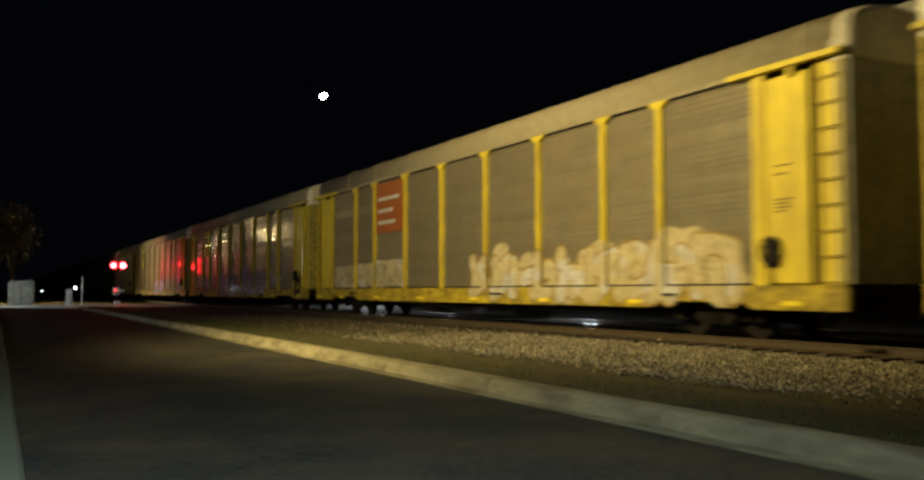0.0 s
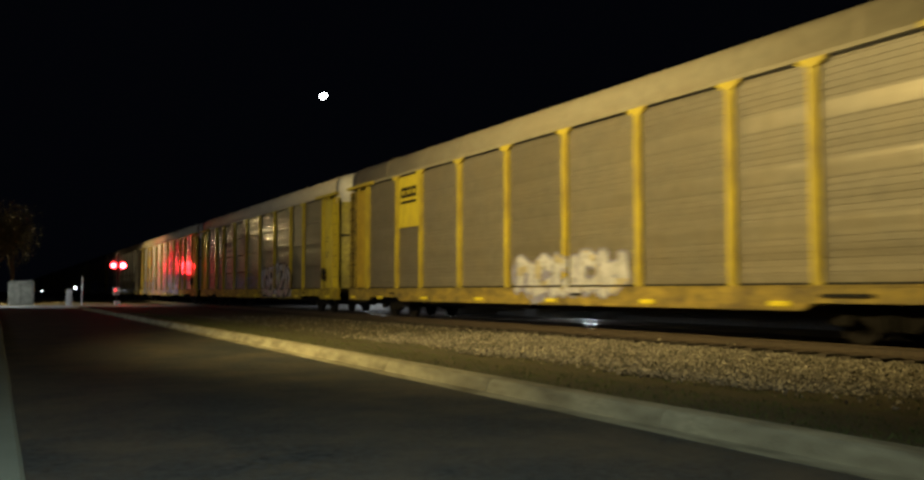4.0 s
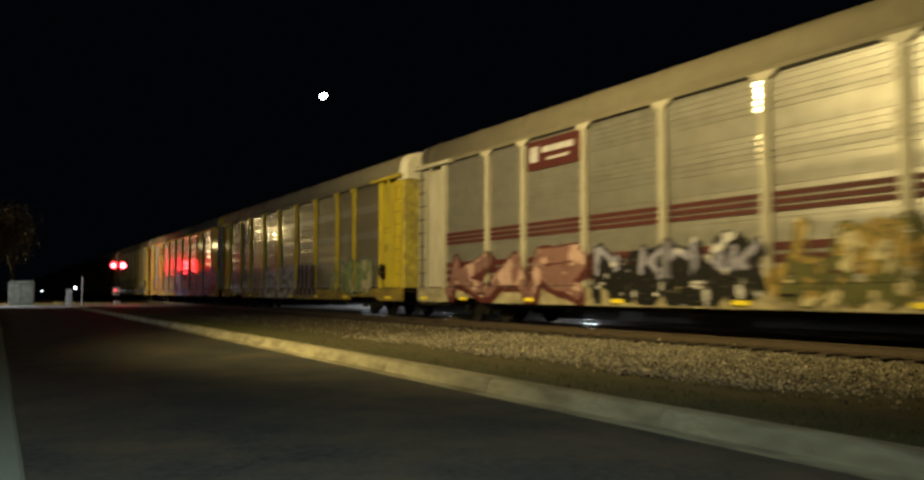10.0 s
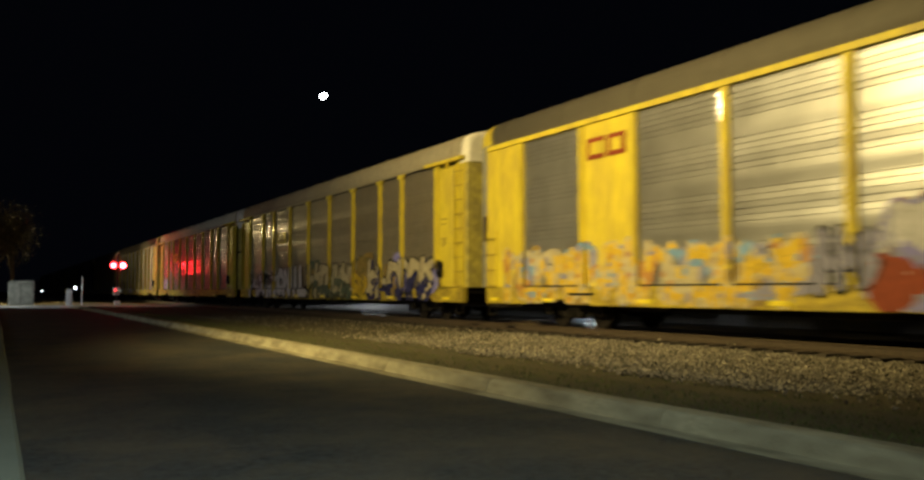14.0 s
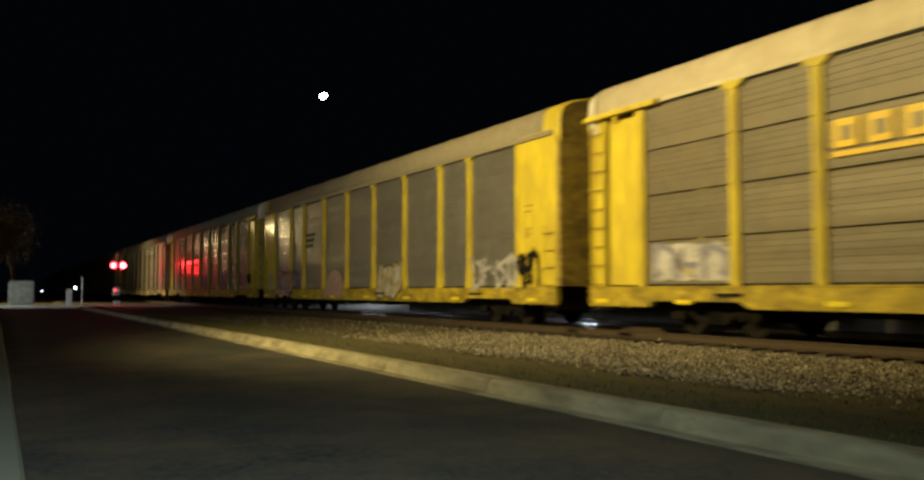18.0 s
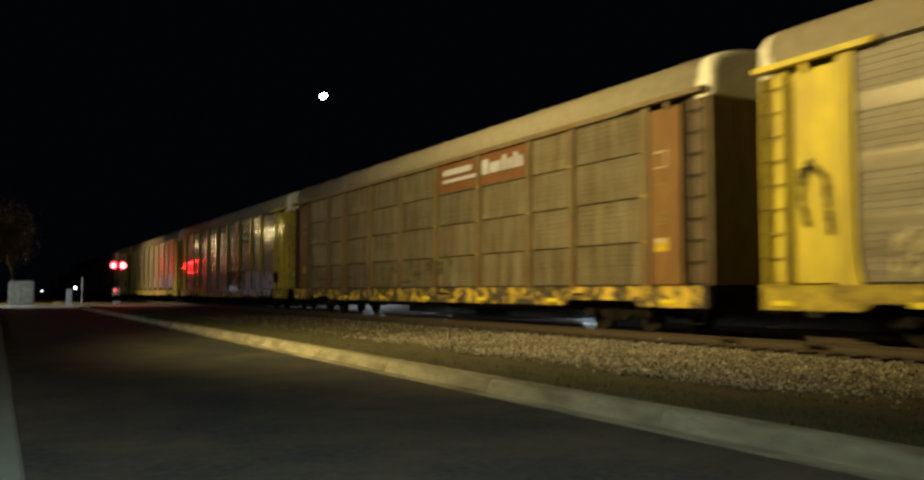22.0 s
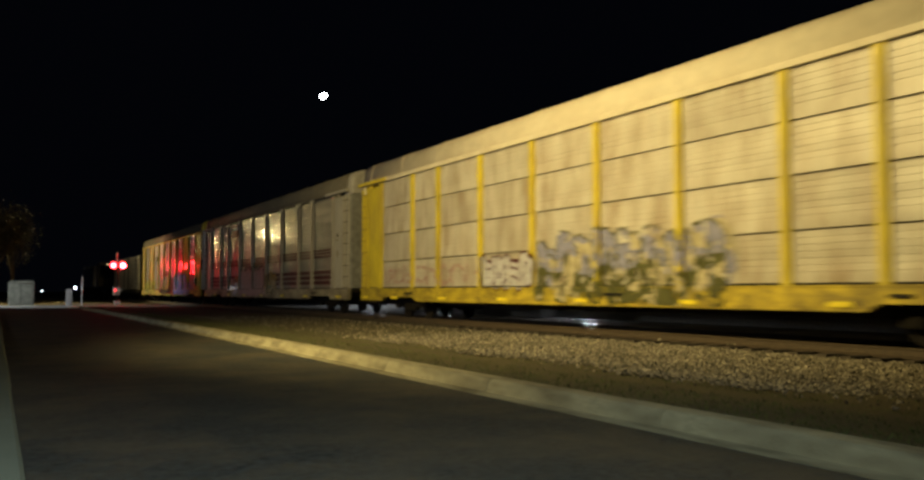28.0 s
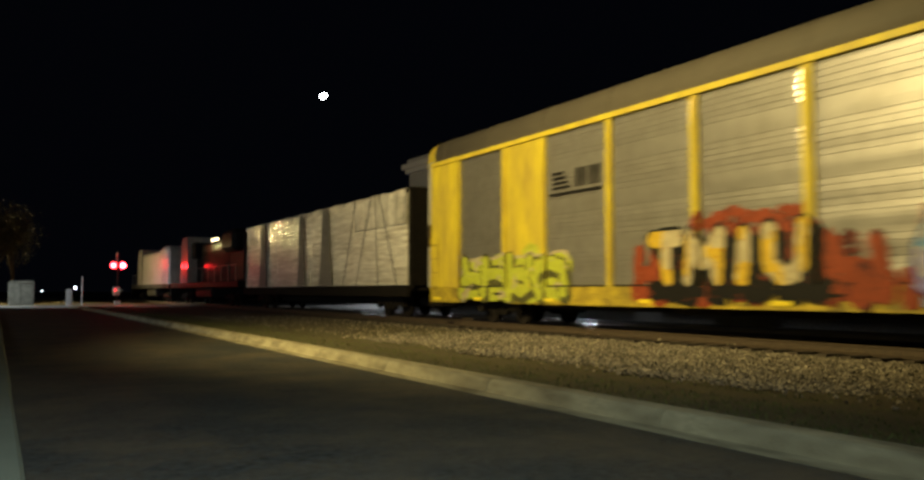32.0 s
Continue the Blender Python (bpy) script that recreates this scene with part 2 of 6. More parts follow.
scatter("ballast_stones", 90000, 7.0, 12.8, 1.5, 40, 0.025, STONE, "loose pale grey ballast stones beside the rails", "ballast", lambda x, r: 0.045 + 0.03 * r - 0.03 * np.clip((x - 11.3) / 1, 0, 1) + 0.05 * np.clip((8.2 - x), 0, 1))
scatter("inner_ballast", 9000, 12.9, 15.6, 6, 50, 0.034, STONE, "dark ballast stones between the rails", "ballast", lambda x, r: 0.085 + 0.025 * r)


def grass():
    rng = np.random.default_rng(8)
    n = 26000
    y = 1.5 + 43 * rng.random(n) ** 1.6
    x = rng.uniform(5.3, 7.25, n)
    x += (rng.random(n) < 0.25) * rng.uniform(0, 1.2, n)
    h = rng.uniform(0.015, 0.05, n)
    a = rng.uniform(0, math.tau, n)
    w = rng.uniform(0.004, 0.012, n)
    lean = rng.uniform(-0.05, 0.05, (n, 2))
    z = np.where(x < 6.5, 0.1, 0.06)
    v = np.empty((n, 3, 3))
    v[:, 0] = np.stack([x - w * np.cos(a), y - w * np.sin(a), z], 1)
    v[:, 1] = np.stack([x + w * np.cos(a), y + w * np.sin(a), z], 1)
    v[:, 2] = np.stack([x + lean[:, 0], y + lean[:, 1], z + h], 1)
    me = raw_mesh("grass", v.reshape(-1, 3).tolist(), np.arange(3 * n).reshape(-1, 3).tolist(), [BLADE])
    tagged(new("grass", me), "thin dark grass between kerb and ballast", "grass", kind="stuff")


grass()

# ---- the train: shared pieces ----
POSTS = [1.85, 4.6, 6.55, 9.3, 12.1, 14.9, 17.7, 20.45, 22.4, 25.15]   # metres from the trailing end
SILL0, SILL1, EAVE, HALF = 0.57, 1.0, 4.86, 1.55
YELLOW = mat("yellow_car_paint", (0.585, 0.48, 0.03), 0.6, scale=5, vary=0.16, dirt=(0.28, 0.19, 0.06), dirt_scale=1.6, dirt_amount=0.7, stretch=(1, 1, 0.35), rnd=0.1, coat=0.15)
STAINED = mat("stained_yellow_paint", (0.50, 0.40, 0.03), 0.65, scale=4, vary=0.25, dirt=(0.22, 0.15, 0.05), dirt_scale=1.3, dirt_amount=0.9, stretch=(1, 1, 0.5))
GRIMY = mat("grimy_yellow_sill", (0.44, 0.34, 0.025), 0.65, scale=3, vary=0.28, dirt=(0.07, 0.05, 0.02), dirt_scale=1.7, dirt_amount=1.0, stretch=(1, 1, 2.2))
WHITE = mat("dull_white_car_paint", (0.42, 0.40, 0.335), 0.55, scale=5, vary=0.12, dirt=(0.2, 0.17, 0.12), dirt_scale=1.6, dirt_amount=0.6, stretch=(1, 1, 0.35))
GRIMYWHITE = mat("grimy_white_sill", (0.34, 0.30, 0.2), 0.65, scale=3, vary=0.25, dirt=(0.08, 0.065, 0.035), dirt_scale=0.9, dirt_amount=1.1, stretch=(1, 1, 2.2))
BROWN = mat("rusty_brown_car_paint", (0.14, 0.112, 0.06), 0.65, scale=5, vary=0.25, dirt=(0.15, 0.07, 0.02), dirt_scale=1.6, dirt_amount=1.0, stretch=(1, 1, 0.35))
GALV = mat("dusty_galvanised_panel", (0.165, 0.147, 0.111), 0.54, gloss_vary=0.05, metal=0.2, scale=3.5, vary=0.14, bump=0.16, bump_scale=6, grain=(1, 0.22, 1.6), dirt=(0.2, 0.165, 0.105), dirt_scale=0.9, dirt_amount=0.7, rnd=0.10, coat=0.2)
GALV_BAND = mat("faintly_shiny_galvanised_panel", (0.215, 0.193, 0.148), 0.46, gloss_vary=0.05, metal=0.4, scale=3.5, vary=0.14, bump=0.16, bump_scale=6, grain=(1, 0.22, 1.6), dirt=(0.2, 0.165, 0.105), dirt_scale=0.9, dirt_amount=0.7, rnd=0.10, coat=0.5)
GALV_BRIGHT = mat("bright_galvanised_panel", (0.47, 0.475, 0.485), 0.37, gloss_vary=0.03, metal=0.8, scale=1.2, vary=0.08, bump=0.14, bump_scale=5, grain=(1, 0.22, 1.6), dirt=(0.27, 0.255, 0.24), dirt_scale=0.9, dirt_amount=0.5, rnd=0.10, coat=0.9)
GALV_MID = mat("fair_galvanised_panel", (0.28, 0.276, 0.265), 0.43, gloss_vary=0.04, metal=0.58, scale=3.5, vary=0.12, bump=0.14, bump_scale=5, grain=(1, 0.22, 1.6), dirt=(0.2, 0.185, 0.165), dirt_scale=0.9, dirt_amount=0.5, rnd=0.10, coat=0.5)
PALE = mat("pale_painted_panel", (0.50, 0.475, 0.41), 0.5, metal=0.1, scale=3, vary=0.1, dirt=(0.22, 0.14, 0.06), dirt_scale=1.1, dirt_amount=0.9, stretch=(1, 1.6, 0.4), rnd=0.08)
RUSTY = mat("rust_streaked_panel", (0.18, 0.158, 0.10), 0.55, metal=0.2, scale=4, vary=0.32, dirt=(0.08, 0.048, 0.02), dirt_scale=1.6, dirt_amount=1.1, stretch=(1, 2.2, 0.25), rnd=0.14, coat=0.08)
ROOF_TAN = mat("dusty_roof_sheet", (0.25, 0.225, 0.165), 0.75, metal=0.0, scale=4, vary=0.14, dirt=(0.22, 0.18, 0.12), dirt_scale=0.8, dirt_amount=0.6)
ROOF_PALE = mat("pale_roof_sheet", (0.56, 0.51, 0.4), 0.7, metal=0.0, scale=4, vary=0.1, dirt=(0.4, 0.33, 0.22), dirt_scale=0.8, dirt_amount=0.5)
ROOF_DULL = mat("dull_tan_roof_sheet", (0.15, 0.135, 0.1), 0.75, scale=4, vary=0.14, dirt=(0.11, 0.095, 0.07), dirt_scale=0.8, dirt_amount=0.6)
ROOF_DARK = mat("dark_dusty_roof_sheet", (0.095, 0.085, 0.065), 0.75, metal=0.0, scale=4, vary=0.14, dirt=(0.07, 0.06, 0.045), dirt_scale=0.8)
ENDGREY = mat("grey_end_door_steel", (0.22, 0.22, 0.20), 0.6, scale=5, vary=0.3, dirt=(0.14, 0.13, 0.11), dirt_scale=1.5)
ENDCAP = mat("white_end_gable", (0.78, 0.76, 0.68), 0.5, scale=5, vary=0.12, dirt=(0.4, 0.36, 0.28), dirt_scale=1.5)
GREYCAP = mat("grey_end_gable", (0.45, 0.43, 0.38), 0.55, scale=5, vary=0.15, dirt=(0.14, 0.125, 0.1), dirt_scale=1.5)
SOILED_SHADED = mat("soiled_and_shaded_yellow", (0.28, 0.205, 0.035), 0.7, scale=3, vary=0.3, dirt=(0.09, 0.065, 0.03), dirt_scale=1.2, dirt_amount=1.2, stretch=(1, 1, 2.2))
ENDYELLOW = mat("dull_yellow_end_paint", (0.44, 0.375, 0.075), 0.7, scale=5, vary=0.3, dirt=(0.16, 0.14, 0.08), dirt_scale=1.5, dirt_amount=0.8)
ENDPALE = mat("pale_grey_end_door", (0.42, 0.42, 0.38), 0.6, scale=5, vary=0.2, dirt=(0.18, 0.16, 0.12), dirt_scale=1.5, dirt_amount=0.8)
OCHRE = mat("dull_ochre_door_paint", (0.42, 0.29, 0.02), 0.6, scale=5, vary=0.2, dirt=(0.22, 0.14, 0.04), dirt_scale=1.6)

FADED = mat("faded_stencil_paint", (0.13, 0.095, 0.03), 0.7, scale=9, vary=0.4, dirt=(0.35, 0.26, 0.05), dirt_scale=4, dirt_amount=0.9)

PANELS = {}


def panel_mesh(width, z0, z1, material, solid=False):
    """A sheet with level ribs between two posts, bowed a little like thin steel; local y runs over its width."""
    key = (round(width, 2), round(z0, 2), round(z1, 2), material.name, solid)
    if key in PANELS:
        return PANELS[key]
    prof = []
    if solid:
        prof = [(0.0, z0), (0.0, z1)]
    else:
        deep = 0.03 if "bright" in material.name else 0.02 if "fair" in material.name else 0.014
        wave = 0.007 if "bright" in material.name else 0.006
        # groups of six grooves with plain bands between them
        cuts, z = [], z1 - 0.12
        while z > z0 + 0.06:
            cuts += [z - 0.118 * k for k in range(6) if z - 0.118 * k > z0 + 0.06]
            z -= 0.98
        flat = [z0 + 0.07 * k for k in range(int((z1 - z0) / 0.07) + 1)]
        steps = [(0.0, k) for k in flat if all(abs(k - c) > 0.03 for c in cuts)]
        for c in cuts:
            steps += [(0.0, c - 0.016), (deep, c - 0.012), (deep, c + 0.012), (0.0, c + 0.016)]
        for dx, z in sorted(steps, key=lambda p: p[1]):
            if z < z1 - 0.01:
                prof.append((dx + wave * math.sin(z * 5.2) + 0.7 * wave * math.sin(z * 13.7 + 1), z))
        prof.append((0.0, z1))
    cols = 2 if solid else 9
    bow = 0.0 if solid else 0.004
    verts, faces = [], []
    for x, z in prof:
        for j in range(cols):
            k = -1 + 2 * j / (cols - 1)
            verts.append((x - bow * (1 - abs(k) ** 2.5), k * width / 2, z))
    n = len(prof)
    for i in range(n - 1):
        for j in range(cols - 1):
            q = i * cols + j
            faces.append((q, q + cols, q + cols + 1, q + 1))
    # back and rims
    b = len(verts)
    verts += [(0.05, -width / 2, z0), (0.05, width / 2, z0), (0.05, width / 2, z1), (0.05, -width / 2, z1)]
    sheet = len(faces)
    faces += [(b, b + 1, b + 2, b + 3), (*range(cols), b + 1, b), ((n - 1) * cols, b + 3, b + 2, *range(n * cols - 1, (n - 1) * cols, -1))]
    # plain bands get a paler, shinier sheet; lamp sheen is partly in its colour
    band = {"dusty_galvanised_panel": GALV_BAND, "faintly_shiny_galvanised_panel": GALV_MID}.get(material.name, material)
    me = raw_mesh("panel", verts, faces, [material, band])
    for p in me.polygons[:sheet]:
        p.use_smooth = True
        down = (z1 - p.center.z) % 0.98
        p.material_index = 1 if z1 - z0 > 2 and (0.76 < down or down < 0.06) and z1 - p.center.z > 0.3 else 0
    for e in me.edges:
        i, j = e.vertices
        e.use_edge_sharp = max(i, j) >= b or i // cols == j // cols
    PANELS[key] = me
    return me


def post_mesh(material, cap, flare, wide=False):
    key = ("post", material.name, cap, flare, wide)
    if key in PANELS:
        return PANELS[key]
    bm = bmesh.new()
    z0, z1, w = SILL1 + 0.004, EAVE - 0.06, 0.15 if wide else 0.105
    prof = [(-w, z0), (w, z0), (w, z1), (-w, z1)]
    if flare:
        prof = [(-w - 0.11, z0), (w + 0.11, z0), (w, z0 + 0.6), (w, z1), (-w, z1), (-w, z0 + 0.6)]
    extrude(bm, prof, "x", -HALF, -HALF + 0.10)
    if cap:
        extrude(bm, [(-w - 0.005, z1 - 0.1), (w + 0.005, z1 - 0.1), (0.3, z1 + 0.01), (0.3, z1 + 0.055), (-0.3, z1 + 0.055), (-0.3, z1 + 0.01)], "x", -HALF - 0.02, -HALF + 0.06)
    box(bm, (-HALF - 0.02, -0.045, z0 + 0.1), (-HALF + 0.01, 0.045, z1 - 0.2))
    PANELS[key] = mesh_of(bm, "post", material)
    return PANELS[key]


REFLECT = mat("yellow_reflective_tape", (0.75, 0.62, 0.03), 0.4, scale=8, vary=0.2)
BOLT = mat("bright_fold_steel", (0.62, 0.61, 0.58), 0.14, gloss_vary=0.03, metal=1.0, scale=20, vary=0.1)


def fold_mesh():
    """One small polished fold of the sheet's edge beside a post, a shallow curve."""
    def go():
        verts, faces = [], []
        x, y = -HALF + 0.035, 0.17
        for k in range(6):
            a = radians(15 + 1.6 * k)
            verts += [(x, y, 0), (x, y, 0.066), (x + 0.012, y, 0), (x + 0.012, y, 0.066)]
            x, y = x + 0.011 * math.sin(a), y - 0.011 * math.cos(a)
        for k in range(5):
            q = 4 * k
            faces += [(q, q + 1, q + 5, q + 4), (q + 2, q + 6, q + 7, q + 3), (q, q + 4, q + 6, q + 2), (q + 1, q + 3, q + 7, q + 5)]
        return raw_mesh("sheet_fold", verts, faces, [BOLT])
    return cached("fold", go)


def folds(post):
    z = EAVE - 0.12
    while z > SILL1 + 0.6:
        for k in range(1, 6):
            part("sheet_fold", fold_mesh(), None, post).location = (0, 0, z + 0.022 - 0.118 * k)
        z -= 0.98


def truck_meshes():
    bm = bmesh.new()
    for s in (-1, 1):
        x = s * 1.0
        extrude(bm, [(-1.25, 0.36), (-1.1, 0.30), (-0.75, 0.5), (-0.35, 0.24), (0.35, 0.24), (0.75, 0.5), (1.1, 0.30), (1.25, 0.36), (1.2, 0.62), (0.5, 0.7), (-0.5, 0.7), (-1.2, 0.62)], "x", x - 0.08, x + 0.08)
        for y in (-0.14, 0.0, 0.14):
            tube(bm, (x + s * 0.09, y, 0.26), (x + s * 0.09, y, 0.52), 0.06, sides=8)
        for y in (-0.86, 0.86):
            tube(bm, (x - 0.12, y, 0.42), (x + s * 0.14, y, 0.42), 0.11, sides=10)
    box(bm, (-1.1, -0.2, 0.4), (1.1, 0.2, 0.66))
    frame_me = mesh_of(bm, "truck", TRUCK)
    bm = bmesh.new()
    for s in (-1, 1):
        tube(bm, (s * 0.72, 0, 0), (s * 0.785, 0, 0), 0.42, 0.42, 24)
        tube(bm, (s * 0.665, 0, 0), (s * 0.72, 0, 0), 0.415, 0.415, 24)
        tube(bm, (s * 0.785, 0, 0), (s * 0.83, 0, 0), 0.16, 0.12, 12)
    tube(bm, (-0.66, 0, 0), (0.66, 0, 0), 0.08, sides=10)
    return frame_me, mesh_of(bm, "wheelset", WHEEL)


TRUCK_ME, WHEELS_ME = truck_meshes()


def trucks(car, offset):
    for y in (-offset, offset):
        t = part("truck", TRUCK_ME, None, car, "grimy steel four-wheel truck")
        t.location = (0, y, 0)
        for a in (-0.86, 0.86):
            w = part("wheelset", WHEELS_ME, None, t)
            w.location = (0, a, 0.42)


def coupler_mesh():
    bm = bmesh.new()
    box(bm, (-0.07, 0.0, 0.78), (0.07, 0.5, 0.92), 0.01)
    box(bm, (-0.14, 0.42, 0.72), (0.14, 0.72, 0.98), 0.03)
    tube(bm, (0.25, 0, 0.8), (0.3, 0.6, 0.45), 0.025)
    return mesh_of(bm, "coupler", TRUCK)


COUPLER = coupler_mesh()
ROOF_PROFILE = [(-1.53, 4.86), (-1.53, 4.94), (-1.50, 4.95), (-1.505, 5.14), (-1.485, 5.32), (-1.43, 5.46), (-1.33, 5.56), (-1.13, 5.645), (-0.9, 5.71), (-0.45, 5.78), (0, 5.80), (0.45, 5.78), (0.9, 5.71), (1.13, 5.645), (1.33, 5.56), (1.43, 5.46), (1.485, 5.32), (1.505, 5.14), (1.50, 4.95), (1.53, 4.94), (1.53, 4.86), (1.44, 4.86), (1.40, 5.38), (0.85, 5.62), (0, 5.72), (-0.85, 5.62), (-1.40, 5.38), (-1.44, 4.86)]
OUTER = ROOF_PROFILE[:21]


def cached(key, build):
    if key not in PANELS:
        PANELS[key] = build()
    return PANELS[key]


def roof_mesh(material):
    def go():
        bm = bmesh.new()
        extrude(bm, ROOF_PROFILE, "y", -13.3, 13.3)
        me = mesh_of(bm, "roof", material)
        for p in me.polygons:
            p.use_smooth = p.center.z > 5.0 and len(p.vertices) == 4 and abs(p.normal.y) < 0.1
        return me
    return cached(("roof", material.name), go)


def rib_mesh(material):
    def go():
        bm = bmesh.new()
        outer = OUTER
        extrude(bm, [(x * 1.006, z + 0.012) for x, z in outer] + outer[::-1], "y", -0.03, 0.03)
        return mesh_of(bm, "roof_rib", material)
    return cached(("roof_rib", material.name), go)


def sill_mesh(material):
    def go():
        bm = bmesh.new()
        low, cut = [], SILL0 + 0.13
        for c in (-10.0, 10.0):
            low += [(c - 1.45, SILL0), (c - 1.2, cut), (c + 1.2, cut), (c + 1.45, SILL0)]
        extrude(bm, [(-13.5, SILL0)] + low + [(13.5, SILL0), (13.5, SILL1), (-13.5, SILL1)], "x", -HALF, -HALF + 0.12)
        for i in range(11):
            y = -12.6 + i * 2.52
            if abs(abs(y) - 10.0) < 1.9:
                continue
            box(bm, (-HALF - 0.014, y - 0.5, SILL0 + 0.06), (-HALF + 0.01, y + 0.5, SILL0 + 0.075))
        box(bm, (-HALF - 0.02, -13.5, SILL1 - 0.03), (-HALF + 0.13, 13.5, SILL1 + 0.003))
        return mesh_of(bm, "side_sill", material)
    return cached(("sill", material.name), go)


def underframe_mesh():
    def go():
        bm = bmesh.new()
        box(bm, (-0.33, -13.6, 0.42), (0.33, 13.6, 0.98))
        box(bm, (-HALF + 0.14, -13.4, 0.86), (HALF - 0.14, 13.4, 0.99))
        return mesh_of(bm, "underframe", DARK)
    return cached("underframe", go)


def under_parts(frame_part):
    """Cross-beams, brake box and air tank under the floor."""
    beam = cached("beam", lambda: mesh_of(boxed(((-HALF + 0.14, -0.06, 0.64), (HALF - 0.14, 0.06, 0.87))), "cross_beam", DARK))
    for i in range(13):
        part("cross_beam", beam, None, frame_part).location = (0, -12.6 + i * 2.1, 0)
    part("brake_box", cached("bbox", lambda: mesh_of(boxed(((-1.2, -1.7, 0.42), (-0.6, -0.4, 0.82)), bevel=0.03), "brake_box", DARK)), None, frame_part)
    part("air_tank", cached("tank", lambda: mesh_of(made(tube, (-0.9, 1.0, 0.62), (-0.9, 2.6, 0.62), 0.2, 0.2, 12), "air_tank", DARK)), None, frame_part)


def ladder_mesh(material, rungs=9):
    """Corner ladder, near side; y from the corner inwards."""
    def go():
        bm = bmesh.new()
        x = -HALF + 0.02
        for y in (0.06, 0.56):
            box(bm, (x, y - 0.03, 0.9), (x + 0.07, y + 0.03, 0.85 + 0.43 * rungs))
        for i in range(rungs):
            z = 1.05 + i * 0.43
            tube(bm, (x - 0.015, 0.05, z), (x - 0.015, 0.57, z), 0.013, sides=6)
            first = len(bm.faces) - 8
            bm.faces.ensure_lookup_table()
            for f in bm.faces[first:]:
                f.material_index = 1
        # the rungs' shade is in their colour: a darker material than the rails
        return mesh_of(bm, "ladder", [material, SOILED_SHADED if material is YELLOW else DARK])
    return cached(("ladder", material.name, rungs), go)


def end_wall_mesh(material):
    """The plain sheet at a car's corner and the door beside it."""
    def go():
        bm = bmesh.new()
        x = -HALF + 0.09
        box(bm, (x, 0.02, SILL0 + 0.2), (x + 0.05, 0.60, 4.80))
        return mesh_of(bm, "corner_sheet", material)
    return cached(("corner", material.name), go)


def door_mesh(material):
    def go():
        bm = bmesh.new()
        x = -HALF + 0.03
        box(bm, (x, 0.74, SILL1 + 0.03), (x + 0.08, 1.70, 4.70), 0.015)
        return mesh_of(bm, "side_door", material)
    return cached(("door", material.name), go)


def header_mesh(material):
    def go():
        bm = bmesh.new()
        extrude(bm, [(-HALF - 0.13, EAVE - 0.05), (-HALF - 0.13, EAVE + 0.05), (-HALF + 0.03, EAVE + 0.08), (-HALF + 0.03, EAVE - 0.05)], "y", -0.02, 2.5)
        box(bm, (-HALF - 0.05, 1.0, EAVE - 0.22), (-HALF + 0.02, 1.12, EAVE - 0.04))
        return mesh_of(bm, "door_header", material)
    return cached(("header", material.name), go)


def end_door_mesh(material):
    def go():
        bm = bmesh.new()
        front = []
        for x in (-1.46, -0.73, 0.0, 0.73):
            front += [(x, 13.50), (x + 0.03, 13.55), (x + 0.70, 13.55), (x + 0.73, 13.50)]
        extrude(bm, front + [(1.46, 13.28), (-1.46, 13.28)], "z", 1.02, 4.74)
        return mesh_of(bm, "end_door", material)
    return cached(("enddoor", material.name), go)


# the end hood's cross-sections: place along the car, width, lower edge, drop of the crown
HOODS = {"flat": ((13.22, 1.0, 4.72, 0.0), (13.44, 0.99, 4.73, 0.01), (13.56, 0.955, 4.75, 0.05), (13.60, 0.90, 4.76, 0.11)),
         "radial": ((13.22, 1.0, 4.52, 0.0), (13.56, 0.955, 4.5, 0.01), (13.74, 0.91, 4.5, 0.04), (13.90, 0.79, 4.5, 0.12), (14.0, 0.58, 4.5, 0.24)),
         "wedge": ((13.22, 1.0, 5.0, 0.0), (13.42, 0.995, 5.0, 0.0), (13.98, 0.93, 5.0, 0.05), (14.03, 0.90, 5.02, 0.10)),
         "round": ((12.9, 1.006, 4.9, 0.0), (13.50, 1.006, 4.9, 0.0), (13.58, 0.99, 4.6, 0.02), (13.61, 0.97, 4.6, 0.04))}
# half plans of the end doors, from the body's corner to the middle of the end
DOOR_PLANS = {"radial": [(-1.40, 13.30), (-1.40, 13.60), (-1.34, 13.76), (-1.19, 13.91), (-0.9, 14.01), (-0.45, 14.06)],
              "wedge": [(-1.525, 13.36), (-1.41, 13.96), (-1.36, 14.02), (-0.7, 14.04)],
              "round": [(-1.50, 13.30), (-1.50, 13.52), (-1.47, 13.58), (-0.6, 13.60)]}


